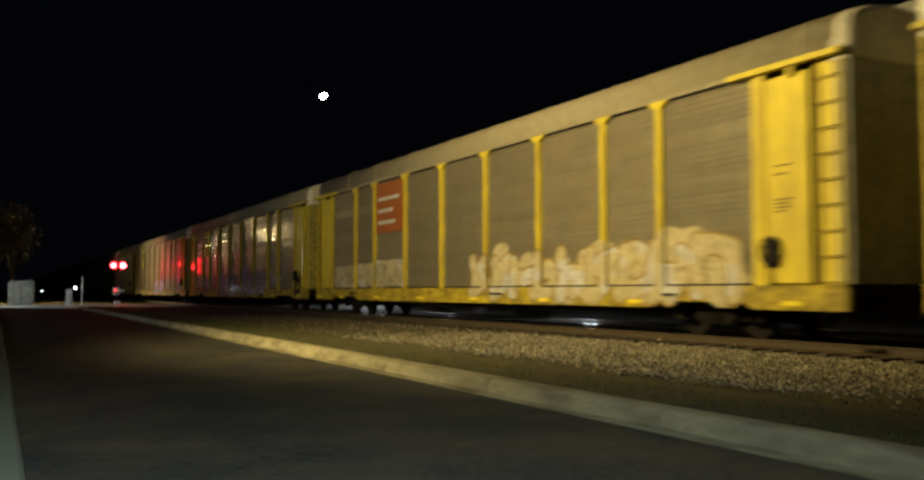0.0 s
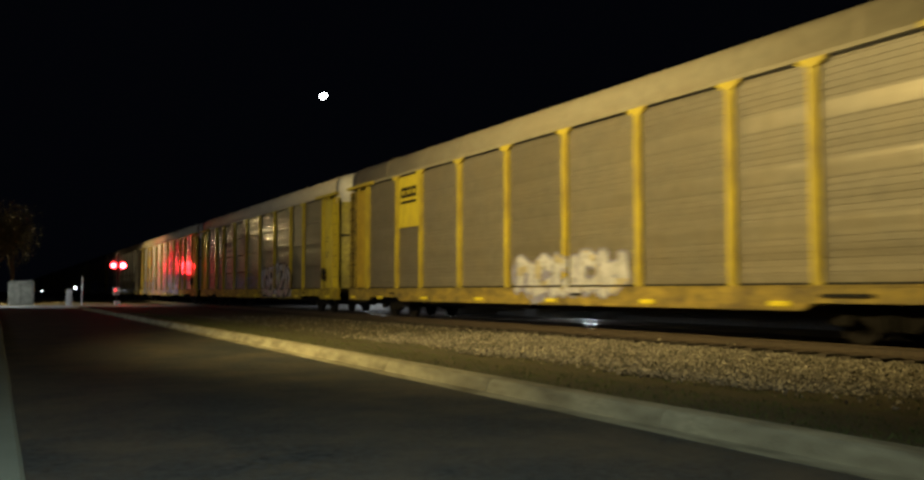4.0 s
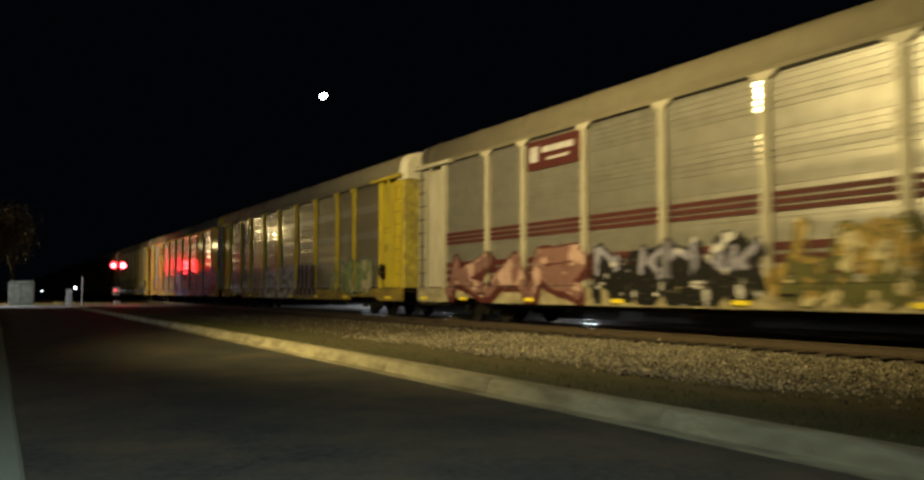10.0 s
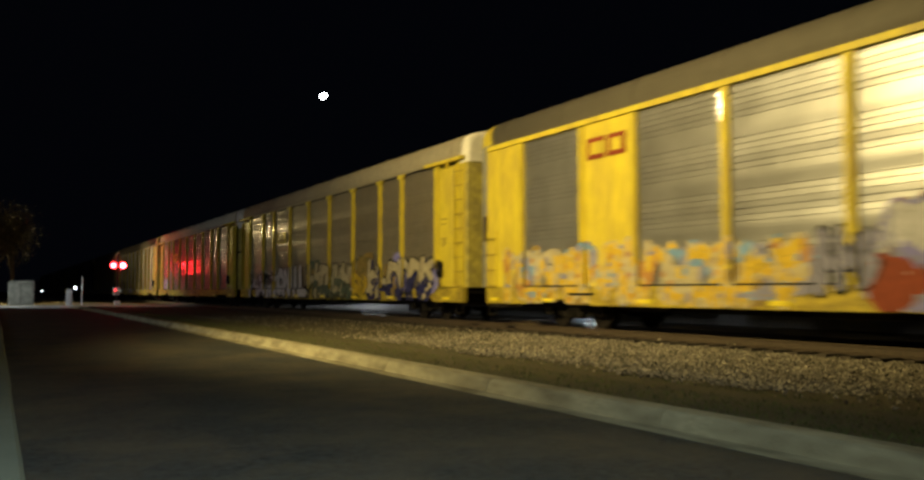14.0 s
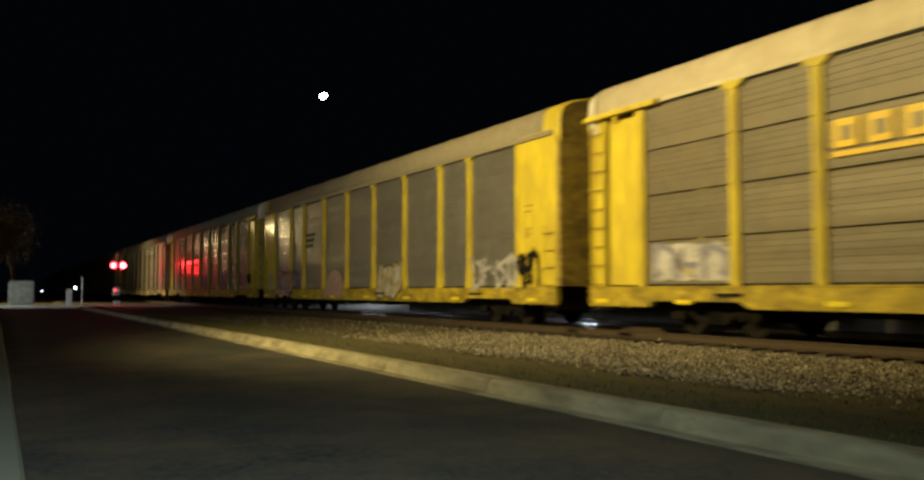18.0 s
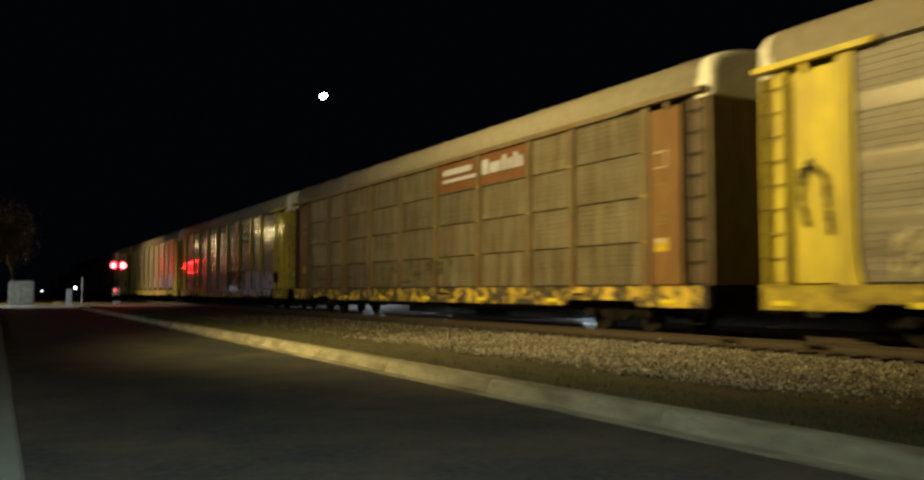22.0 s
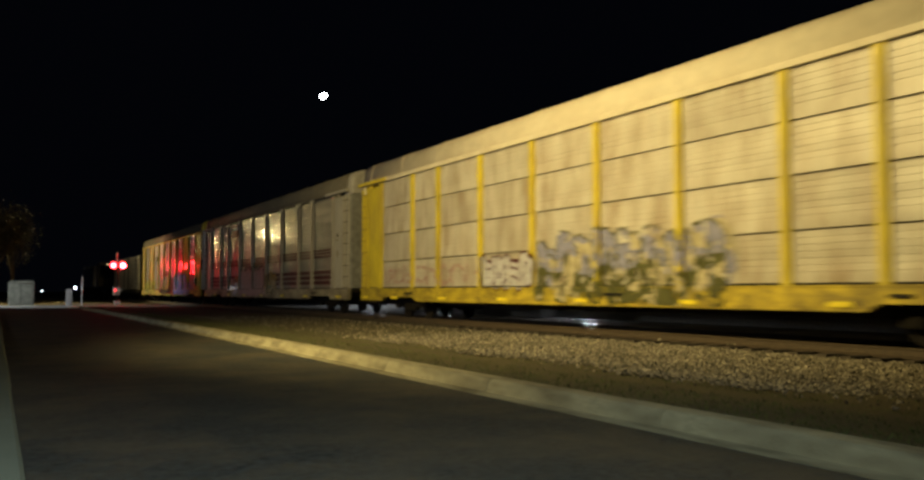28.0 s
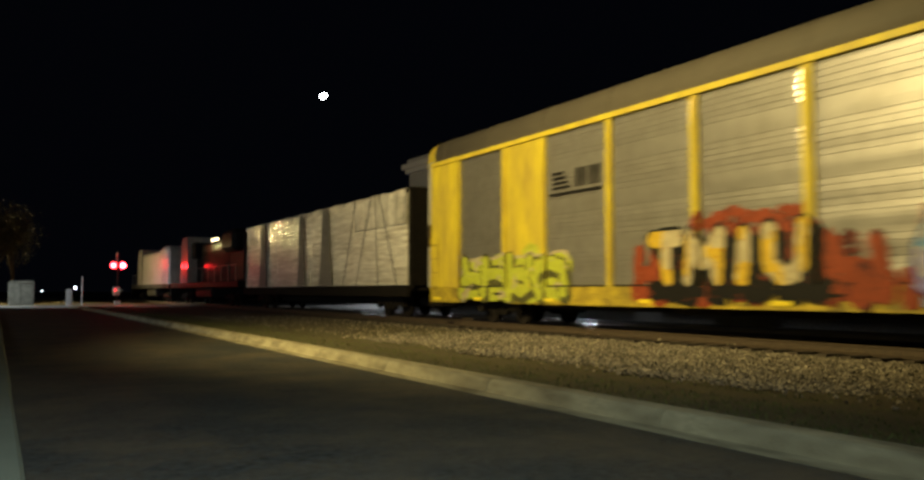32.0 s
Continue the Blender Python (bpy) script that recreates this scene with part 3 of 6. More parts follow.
def gable_mesh(material, shape="flat"):
    def go():
        bm = bmesh.new()
        rings = []
        for y, sx, low, drop in HOODS[shape]:
            ring = [(x * sx, max(low, z - drop)) for x, z in OUTER[3:18]]
            ring = [(-1.505 * sx, low)] + ring + [(1.505 * sx, low)]
            rings.append([bm.verts.new((x, y, z)) for x, z in ring])
        for a, b in zip(rings[:-1], rings[1:]):
            for i in range(len(a)):
                j = (i + 1) % len(a)
                bm.faces.new((a[i], a[j], b[j], b[i]))
        bm.faces.new(rings[0][::-1])
        # slot 1: the round hood's front face is darker than its sides
        bm.faces.new(rings[-1]).material_index = 1
        me = mesh_of(bm, "end_gable", [material, SOILED_SHADED if shape == "round" else material])
        for p in me.polygons:
            p.use_smooth = shape == "radial" and len(p.vertices) == 4
        return me
    return cached(("gable", material.name, shape), go)


def shell_door_mesh(material, shape):
    """An end door bent in plan, closing the whole end of the car."""
    def go():
        bm = bmesh.new()
        half = DOOR_PLANS[shape]
        extrude(bm, half + [(-x, y) for x, y in half[::-1]], "z", 1.03, {"radial": 4.50, "wedge": 5.0, "round": 4.60}[shape])
        me = mesh_of(bm, "end_door", material)
        for p in me.polygons:
            p.use_smooth = shape == "radial" and len(p.vertices) == 4
        return me
    return cached(("shelldoor", material.name, shape), go)


def stirrup_mesh():
    """The step iron under a corner."""
    def go():
        bm = bmesh.new()
        x = -HALF + 0.05
        for y in (0.1, 0.5):
            tube(bm, (x, y, SILL0 + 0.04), (x - 0.02, y, 0.27), 0.018, sides=6)
        box(bm, (x - 0.06, 0.08, 0.25), (x + 0.03, 0.52, 0.28))
        return mesh_of(bm, "stirrup_step", TRUCK)
    return cached("stirrup", go)


def brake_mesh():
    def go():
        bm = bmesh.new()
        x = -HALF - 0.06
        ring = [(x, 0.24 * math.cos(i * math.tau / 16), 0.24 * math.sin(i * math.tau / 16)) for i in range(17)]
        for p, q in zip(ring[:-1], ring[1:]):
            tube(bm, p, q, 0.022, sides=5)
        for i in range(4):
            tube(bm, (x, 0, 0), ring[4 * i + 1], 0.02, sides=5)
        box(bm, (x + 0.01, -0.15, -0.3), (x + 0.09, 0.15, 0.2), 0.02)
        tube(bm, (x + 0.05, 0, -0.09), (x + 0.05, 0, -0.6), 0.015, sides=6)
        return mesh_of(bm, "hand_brake", BLACK)
    return cached("brake", go)


# ---- painted pieces on the car sides ----
PAINT = {}
for n, c in {"white": (0.56, 0.56, 0.6), "cream": (0.52, 0.46, 0.3), "mauve": (0.22, 0.12, 0.115), "black": (0.009, 0.009, 0.01), "grey": (0.29, 0.29, 0.42), "pink": (0.52, 0.35, 0.32), "green": (0.27, 0.34, 0.15), "lime": (0.5, 0.56, 0.06),
             "blue": (0.20, 0.36, 0.60), "violet": (0.27, 0.26, 0.62), "navy": (0.03, 0.035, 0.14), "olive": (0.10, 0.10, 0.035), "orange": (0.50, 0.26, 0.08), "red": (0.29, 0.06, 0.025), "yellow": (0.66, 0.46, 0.04), "maroon": (0.085, 0.022, 0.022), "teal": (0.085, 0.13, 0.10), "ochre": (0.32, 0.23, 0.07)}.items():
    c = tuple(0.86 * k for k in c)
    PAINT[n] = mat("sprayed_" + n + "_paint", c, 0.6, scale=7, vary=0.18, dirt=tuple(0.55 * k for k in c), dirt_scale=2.2, dirt_amount=0.5, spec=0.2, coat=0.45)
NAMES = list(PAINT)
CELL = 0.038

GLYPHS = {"A": "0,0 .5,1 1,0|.2,.4 .8,.4", "B": "0,0 0,1 .8,.95 .85,.6 .1,.52 .9,.45 .95,.08 0,0", "C": "1,.9 .4,1 0,.6 .05,.2 .5,0 1,.1", "D": "0,0 0,1 .7,.9 1,.5 .7,.1 0,0", "F": "1,1 0,1 0,0|0,.5 .8,.5", "E": "1,1 0,1 0,0 1,0|0,.5 .8,.5",
          "G": "1,.85 .5,1 0,.6 .1,.1 .7,0 1,.2 1,.45 .6,.45", "H": "0,0 0,1|1,0 1,1|0,.5 1,.5", "I": ".5,0 .5,1", "J": ".3,1 1,1|.7,1 .7,.2 .35,0 0,.2", "K": "0,0 0,1|1,1 .1,.5 1,0", "L": "0,1 0,0 1,0", "M": "0,0 0,1 .5,.4 1,1 1,0", "N": "0,0 0,1 1,0 1,1",
          "O": ".5,0 .05,.3 .05,.7 .5,1 .95,.7 .95,.3 .5,0", "P": "0,0 0,1 .8,1 1,.75 .8,.5 0,.5", "R": "0,0 0,1 .8,1 1,.75 .8,.52 .1,.5 1,0", "S": "1,.9 .4,1 .05,.75 .5,.52 .95,.3 .6,0 0,.08", "T": "0,1 1,1|.5,1 .5,0",
          "U": "0,1 0,.25 .4,0 .7,.05 1,.3 1,1", "W": "0,1 .25,0 .5,.6 .75,0 1,1", "X": "0,0 1,1|0,1 1,0", "Y": "0,1 .5,.5 1,1|.5,.5 .5,0", "Z": "0,1 1,1 0,0 1,0"}


def strokes(letter):
    return [[tuple(map(float, p.split(","))) for p in s.split()] for s in GLYPHS[letter].split("|")]


def wild(rng):
    """A made-up interlocking letter form: a few fat bent strokes."""
    a, b = rng.uniform(-0.05, 0.15), rng.uniform(0.8, 1.05)
    j = lambda k=0.08: rng.uniform(-k, k)
    out = [[(a + j(), j(0.1)), (a + j(0.15), 0.5), (a + j(), 1 + j(0.1))]]
    kind = rng.integers(5)
    if kind in (0, 1):
        out.append([(a, 0.7 + j()), (0.35, 1.0 + j()), (b, 0.75 + j()), (b + j(), j(0.15))])
    if kind in (1, 2):
        out.append([(a, 0.25), (0.45 + j(), j()), (b, 0.3 + j()), (b + j(), 0.95)])
    if kind in (2, 3):
        out.append([(a, 0.5 + j()), (0.5, 0.55 + j(0.15)), (b, 0.45 + j())])
    if kind == 4:
        out.append([(b, 1 + j()), (0.3, 0.75 + j()), (b, 0.4 + j()), (0.2, j())])
    return out


def distance(U, Z, line):
    d = np.full(U.shape, 9.0)
    for (ax, az), (bx, bz) in zip(line[:-1], line[1:]):
        dx, dz = bx - ax, bz - az
        k = np.clip(((U - ax) * dx + (Z - az) * dz) / (dx * dx + dz * dz + 1e-9), 0, 1)
        d = np.minimum(d, np.hypot(U - ax - k * dx, Z - az - k * dz))
    return d


SOLID, COATS = {}, {}


def patches(U, Z, size, rng):
    """Soft random patches between 0 and 1, about size metres across."""
    gu = (U - U.min()) / size
    gz = (Z - Z.min()) / size
    g = rng.random((int(gz.max()) + 3, int(gu.max()) + 3))
    i, j = gz.astype(int), gu.astype(int)
    a, b = gz - i, gu - j
    a, b = a * a * (3 - 2 * a), b * b * (3 - 2 * b)
    return (g[i, j] * (1 - b) + g[i, j + 1] * b) * (1 - a) + (g[i + 1, j] * (1 - b) + g[i + 1, j + 1] * b) * a


def spray(car, label, u0, u1, z0, z1, letters, fill, outline, under=None, cloud=None, fat=0.13, seed=1, flecks=None, block=None, rim=None, hollow=False, tight=1.0, lean=0.0, worn=0.1, shape="wave", shine=None, edge=0.05, drop=3):
    """Lettering sprayed over the side: a fine mosaic of flat patches lying on sheets, posts and sill. u is measured from the trailing end."""
    rng = np.random.default_rng(seed)
    nu, nz = int((u1 - u0 + 0.8) / CELL), int((z1 - z0 + 0.6) / CELL)
    U = (u0 - 0.4 + CELL * (np.arange(nu) + 0.5))[None, :] + np.zeros((nz, 1))
    Z = (z0 - 0.3 + CELL * (np.arange(nz) + 0.5))[:, None] + np.zeros((1, nu))
    soft, fine = patches(U, Z, 0.45, rng), patches(U, Z, 0.16, rng)
    wob = 0.16 * (soft - 0.5) + 0.07 * (fine - 0.5)
    img = np.full((nz, nu), -1)
    W, H = u1 - u0, z1 - z0

    def ink(mask, name):
        img[mask] = NAMES.index(name)

    if cloud:
        for k in range(int(W * 1.6) + 2):
            cu, cz, r = rng.uniform(u0, u1), rng.uniform(z0 + 0.15 * H, z1 - 0.2 * H), rng.uniform(0.18, 0.34) * H
            ink(np.hypot((U - cu) * 0.8, Z - cz) + wob < r, cloud[k % len(cloud)])
    if block:
        if shape == "dome":
            inside = np.maximum(np.hypot((U - (u0 + u1) / 2) / (W / 2), (Z - z0) / H) - 1, (z0 - Z) / H) * H
        else:
            top = z1 - 0.1 - (0.10 * np.abs(np.sin((U - u0) * 2.4)) if shape == "wave" else 0.0)
            inside = np.maximum(np.maximum(u0 - U, U - u1), np.maximum(z0 - Z, Z - top))
        inside = inside + wob * 0.5
        ink(inside < 0, block[0])
        for k, c in enumerate(block[1:]):
            ink((inside < 0) & (patches(U, Z, 0.5, rng) > 0.62), c)
        if rim:
            ink((np.abs(inside) < 0.045) & (Z > z0 + 0.3 * H), rim)
    count = letters if isinstance(letters, int) else len(letters)
    step = W / max(count, 1)
    fat = min(fat, step * 0.22)
    shapes = []
    for i in range(count):
        g = wild(rng) if isinstance(letters, int) else strokes(letters[i])
        tilt = lean + rng.uniform(-0.06, 0.06)
        top = rng.uniform(0.84, 1.0) if isinstance(letters, int) else rng.uniform(0.93, 1.0)
        w = (step - fat * 1.7) * tight
        a = u0 + step * (i + 0.5) - w / 2
        shapes.append([[(a + w * p + tilt * q * H, z0 + fat + (H * top - 2 * fat) * q) for p, q in line] for line in g])
    fields = []
    for lines in shapes:
        d = np.full(U.shape, 9.0)
        for line in lines:
            d = np.minimum(d, distance(U + wob * 0.5, Z + wob * 0.4, line))
        fields.append(d)
    if under:
        for d in fields:
            ink(np.roll(np.roll(d, drop, 1), -drop, 0) < fat + 0.07, under)
    for d in fields:
        if hollow:
            ink(d < fat, fill[1] if len(fill) > 1 else fill[0]) if len(fill) > 1 else None
            ink(np.abs(d - fat) < edge, fill[0])
            continue
        if outline:
            ink(d < fat + edge, outline)
        low = Z < z0 + H * (0.28 + 0.4 * soft)
        ink(d < fat, fill[0])
        if len(fill) > 1:
            ink((d < fat) & low, fill[1])
        if len(fill) > 2:
            ink((d < fat) & (patches(U, Z, 0.3, rng) > 0.66), fill[2])
        if shine:
            ink((np.roll(np.roll(d, -2, 1), 2, 0) < fat * 0.3) & (fine > 0.35), shine)
    if flecks:
        for c in flecks:
            ink((img >= 0) & (patches(U, Z, 0.22, rng) > 0.82), c)
    img[(fine + 0.4 * rng.random(img.shape)) > 1.32 - worn] = -1
    img[rng.random(img.shape) < 0.015] = -1
    img[(Z < SILL0 + 0.02) | (U < 0.1) | (U > BODY - 0.1)] = -1
    jj, ii = np.nonzero(img >= 0)
    if not len(jj):
        return None
    u, z = U[jj, ii], Z[jj, ii]
    near = np.min(np.abs(u[:, None] - np.array(POSTS)[None]), 1)
    xs = np.where(z < SILL1 + 0.01, -HALF - 0.026, np.where(near < 0.15, -HALF - 0.026, -HALF + 0.046))
    for k in SOLID.get(car.name, ()):
        xs = np.where((z > SILL1) & (u > POSTS[k]) & (u < POSTS[k + 1]), np.minimum(xs, -HALF + 0.028), xs)
    xs = np.where((u < 1.72) | (u > BODY - 1.72), -HALF - 0.012, xs)
    COATS[car.name] = COATS.get(car.name, 0) + 1
    xs = xs - 0.002 * COATS[car.name]
    h = CELL / 2
    y = BODY / 2 - u
    quad = np.stack([np.stack([xs, y + a * h, z + b * h], 1) for a, b in ((1, -1), (-1, -1), (-1, 1), (1, 1))], 1)
    used = sorted(set(img[jj, ii].tolist()))
    slot = {c: k for k, c in enumerate(used)}
    me = raw_mesh("graffiti", quad.reshape(-1, 3).tolist(), np.arange(4 * len(u)).reshape(-1, 4).tolist(), [PAINT[NAMES[c]] for c in used], [slot[c] for c in img[jj, ii].tolist()])
    return tagged(part("graffiti", me, None, car, label), kind="stuff")


def plate(car, name, label, u0, u1, z0, z1, material, lift=0.0):
    """A flat sign or painted field on the near side."""
    x = -HALF + 0.03 - lift
    return part(name, boxed(((x, BODY / 2 - u1, z0), (x + 0.02, BODY / 2 - u0, z1))), material, car, label)


# ---- one covered car carrier ----
def auto_carrier(index, label, paint=YELLOW, sheet=GALV, roof=ROOF_TAN, gable=ENDCAP, cap=True, flare=False, seams=False, solids=(), shape="flat", full_ends=False, sill=None, stripes=False, brake=True, end=None, bright_edges=False, strip=False, door=None, eave=None, corner=None):
    car = tagged(new("auto_carrier_wagon"), label, "freight wagon", "wagons of the train")
    SOLID[car.name] = solids
    under_parts(part("underframe", underframe_mesh(), None, car))
    sill = sill or (GRIMY if paint is YELLOW else GRIMYWHITE if paint is WHITE else paint)
    end = end or (ENDYELLOW if paint is YELLOW else ENDGREY)
    bays = list(zip(POSTS[:-1], POSTS[1:]))
    levels = [(SILL1 + 0.01, 1.93), (1.965, 2.9), (2.935, 3.86), (3.895, EAVE)] if seams else [(SILL1 + 0.01, EAVE)]
    for side in (0, 1):
        turn = Matrix.Rotation(math.pi * side, 4, "Z")

        def put(name, me, y, x=0.0, lab=""):
            ob = part(name, me, None, car, lab)
            ob.matrix_basis = turn @ Matrix.Translation((x, y, 0))
            return ob

        put("side_sill", sill_mesh(sill), 0)
        # black strip: the shadow line under the sheets, put in as colour
        put("floor_joint", cached("joint", lambda: mesh_of(boxed(((-HALF + 0.04, -11.62, SILL1 + 0.004), (-HALF + 0.07, 11.62, SILL1 + 0.045))), "floor_joint", BLACK)), 0)
        if cap and not full_ends:
            # thin black strip along the top of the sheets
            put("eave_gap", cached("eaveline", lambda: mesh_of(boxed(((-HALF + 0.03, -11.62, EAVE - 0.055), (-HALF + 0.06, 11.62, EAVE - 0.015))), "eave_gap", BLACK)), 0)
        for k, (a, b) in enumerate(bays):
            if k in solids and not side:
                put("panel", panel_mesh(b - a, SILL1 + 0.01, EAVE, paint, True), BODY / 2 - (a + b) / 2, -HALF + 0.035, "plain painted panel")
                continue
            for z0, z1 in (levels if not side else [(SILL1 + 0.01, EAVE)]):
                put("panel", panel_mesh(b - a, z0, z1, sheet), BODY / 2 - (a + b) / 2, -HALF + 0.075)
        for u in POSTS:
            p = put("post", post_mesh(paint, cap and 2 < u < 25, flare, not full_ends and not 2 < u < 25), BODY / 2 - u)
            if bright_edges and not side:
                folds(p)
        for e in (0, 1):
            flip = Matrix.Diagonal((1, -1, 1, 1)) if e else Matrix.Identity(4)
            for name, me in ((("side_door", door_mesh(door or paint)), ("corner_sheet", end_wall_mesh(corner or paint)), ("ladder", ladder_mesh(corner or paint)), ("door_header", header_mesh(paint))) if not full_ends else
                             (("corner_sheet", cached(("fullend", paint.name), lambda: mesh_of(boxed(((-HALF + 0.02, 0.0, SILL1 + 0.005), (-HALF + 0.08, 1.80, EAVE + 0.1)), bevel=0.02), "corner_sheet", paint))), ("ladder", ladder_mesh(paint, 4)))):
                ob = part(name, me, None, car)
                ob.matrix_basis = turn @ flip @ Matrix.Translation((-0.03 if name == "ladder" and full_ends else 0, -BODY / 2, 0))
        if strip and not side:
            for a, b in bays:
                plate(car, "base_strip", "dark strip along the foot of the sheets", a + 0.12, b - 0.12, SILL1 + 0.01, SILL1 + 0.15, DARK, 0.0)
        if stripes and not side:
            for k, (a, b) in enumerate(bays):
                for z, w in ((1.26, 0.075), (1.48, 0.075), (1.70, 0.075), (2.36, 0.045), (2.49, 0.045), (2.62, 0.045)):
                    plate(car, "stripe", "dark red painted stripe", a + 0.14, b - 0.14, z - w, z + w, PAINT["maroon"], -0.024)
    if full_ends or not cap:
        for s in (-1, 1):
            part("eave_rail", cached(("eave", (eave or paint).name, s), lambda: mesh_of(boxed(((s * HALF - 0.05, -13.4, EAVE - 0.06), (s * HALF + 0.05, 13.4, EAVE + 0.06))), "eave_rail", eave or paint)), None, car)
    top = part("roof", roof_mesh(roof), None, car)
    for i in range(10):
        part("roof_rib", rib_mesh(roof), None, top).location = (0, -12.6 + i * 2.8, 0)
    for e in (0, 1):
        turn = Matrix.Rotation(math.pi * e, 4, "Z")
        leaf = part("end_door", end_door_mesh(end) if shape == "flat" else shell_door_mesh(end, shape), None, car)
        leaf.matrix_basis = turn
        part("end_gable", gable_mesh(gable, shape), None, car).matrix_basis = turn
        if shape == "radial":
            part("hood_joint", rib_mesh(BLACK), None, top, "dark joint before the end hood").matrix_basis = turn @ Matrix.Translation((0, 13.29, 0))
        for s in (-1, 1) if shape == "radial" else ():
            # black strip puts in the dark gap behind the corner post
            part("door_seal", cached(("seal", s), lambda: mesh_of(boxed(((s * 1.44 - 0.025, 13.42, 1.03), (s * 1.44 + 0.025, 13.60, 4.66))), "door_seal", BLACK)), None, leaf, "black strip for the dark gap beside the end door")
            part("lock_bar", cached(("lock", s), lambda: mesh_of(made(tube, (s * 1.43, 13.66, 3.15), (s * 0.96, 14.04, 3.15), 0.055), "lock_bar", BLACK)), None, leaf, "black lock bar")
        for s in (-1, 1) if shape == "wedge" else ():
            part("latch", cached(("latch", s), lambda: mesh_of(boxed(((s * 1.50 - 0.05, 13.55, 2.3), (s * 1.50 + 0.05, 13.66, 3.0))), "latch", RUST)), None, leaf, "rusty latch")
        c = part("coupler", COUPLER, None, car)
        c.matrix_basis = turn @ Matrix.Translation((0, 13.45, 0))
    for row, wide in ((3.1, 0.4), (2.95, 0.3), (2.5, 0.4), (2.43, 0.3), (2.36, 0.36), (2.29, 0.22)):
        plate(car, "stencil_bar", "", BODY - 1.5, BODY - 1.5 + wide, row, row + 0.03, FADED, 0.012)
    for k, u in enumerate((0.5, 3.2, 6.9, 10.6, 14.3, 18.0, 21.6, 25.9)):
        part("reflector", cached("reflector", lambda: mesh_of(boxed(((-HALF - 0.042, -0.23, 0.64), (-HALF - 0.002, 0.23, 0.73))), "reflector", REFLECT)), None, car, "yellow reflective marker").location = (0, BODY / 2 - u, 0)
        if k in (1, 4, 6):
            plate(car, "stencil_bar", "", u + 0.9, u + 1.0 + 0.3 * ((index * 7 + k) % 3 + 1), 0.8, 0.86, BLACK, 0.075)
    for u in (0.02, BODY - 0.62):
        part("stirrup_step", stirrup_mesh(), None, car).location = (0, -BODY / 2 + u, 0)
    trucks(car, 10.0)
    if brake:
        b = part("hand_brake", brake_mesh(), None, car, "black hand brake wheel")
        b.location = (0, -BODY / 2 + 1.55, 1.62)
    return car


TRAIN = []   # (thing, metres behind the first coupling)


def place(car, index):
    TRAIN.append((car, (index - 1) * PITCH + 38.04 + BODY / 2))
    return car


def lines(car, u0, u1, z, n, material, step=0.28, height=0.16, shrink=0.0):
    for i in range(n):
        plate(car, "lettering_bar", "", u0, u1 - shrink * i, z - i * step, z - i * step + height, material, 0.024)

def shield(c):
    """A shield emblem: dark blue top with a pale band, striped field below."""
    plate(c, "emblem", "pale shield field", 5.06, 6.1, 3.5, 4.68, PAINT["white"], 0.016)
    plate(c, "emblem", "dark blue shield top", 5.1, 6.06, 4.14, 4.64, PAINT["navy"], 0.020)
    lines(c, 5.18, 5.98, 4.34, 1, PAINT["white"], 0.2, 0.12)
    for i in range(5):
        plate(c, "emblem", "faded red stripe", 5.12 + 0.2 * i, 5.22 + 0.2 * i, 3.5 - 0.1 * (i in (1, 2, 3)), 4.1, PAINT["pink"], 0.020)


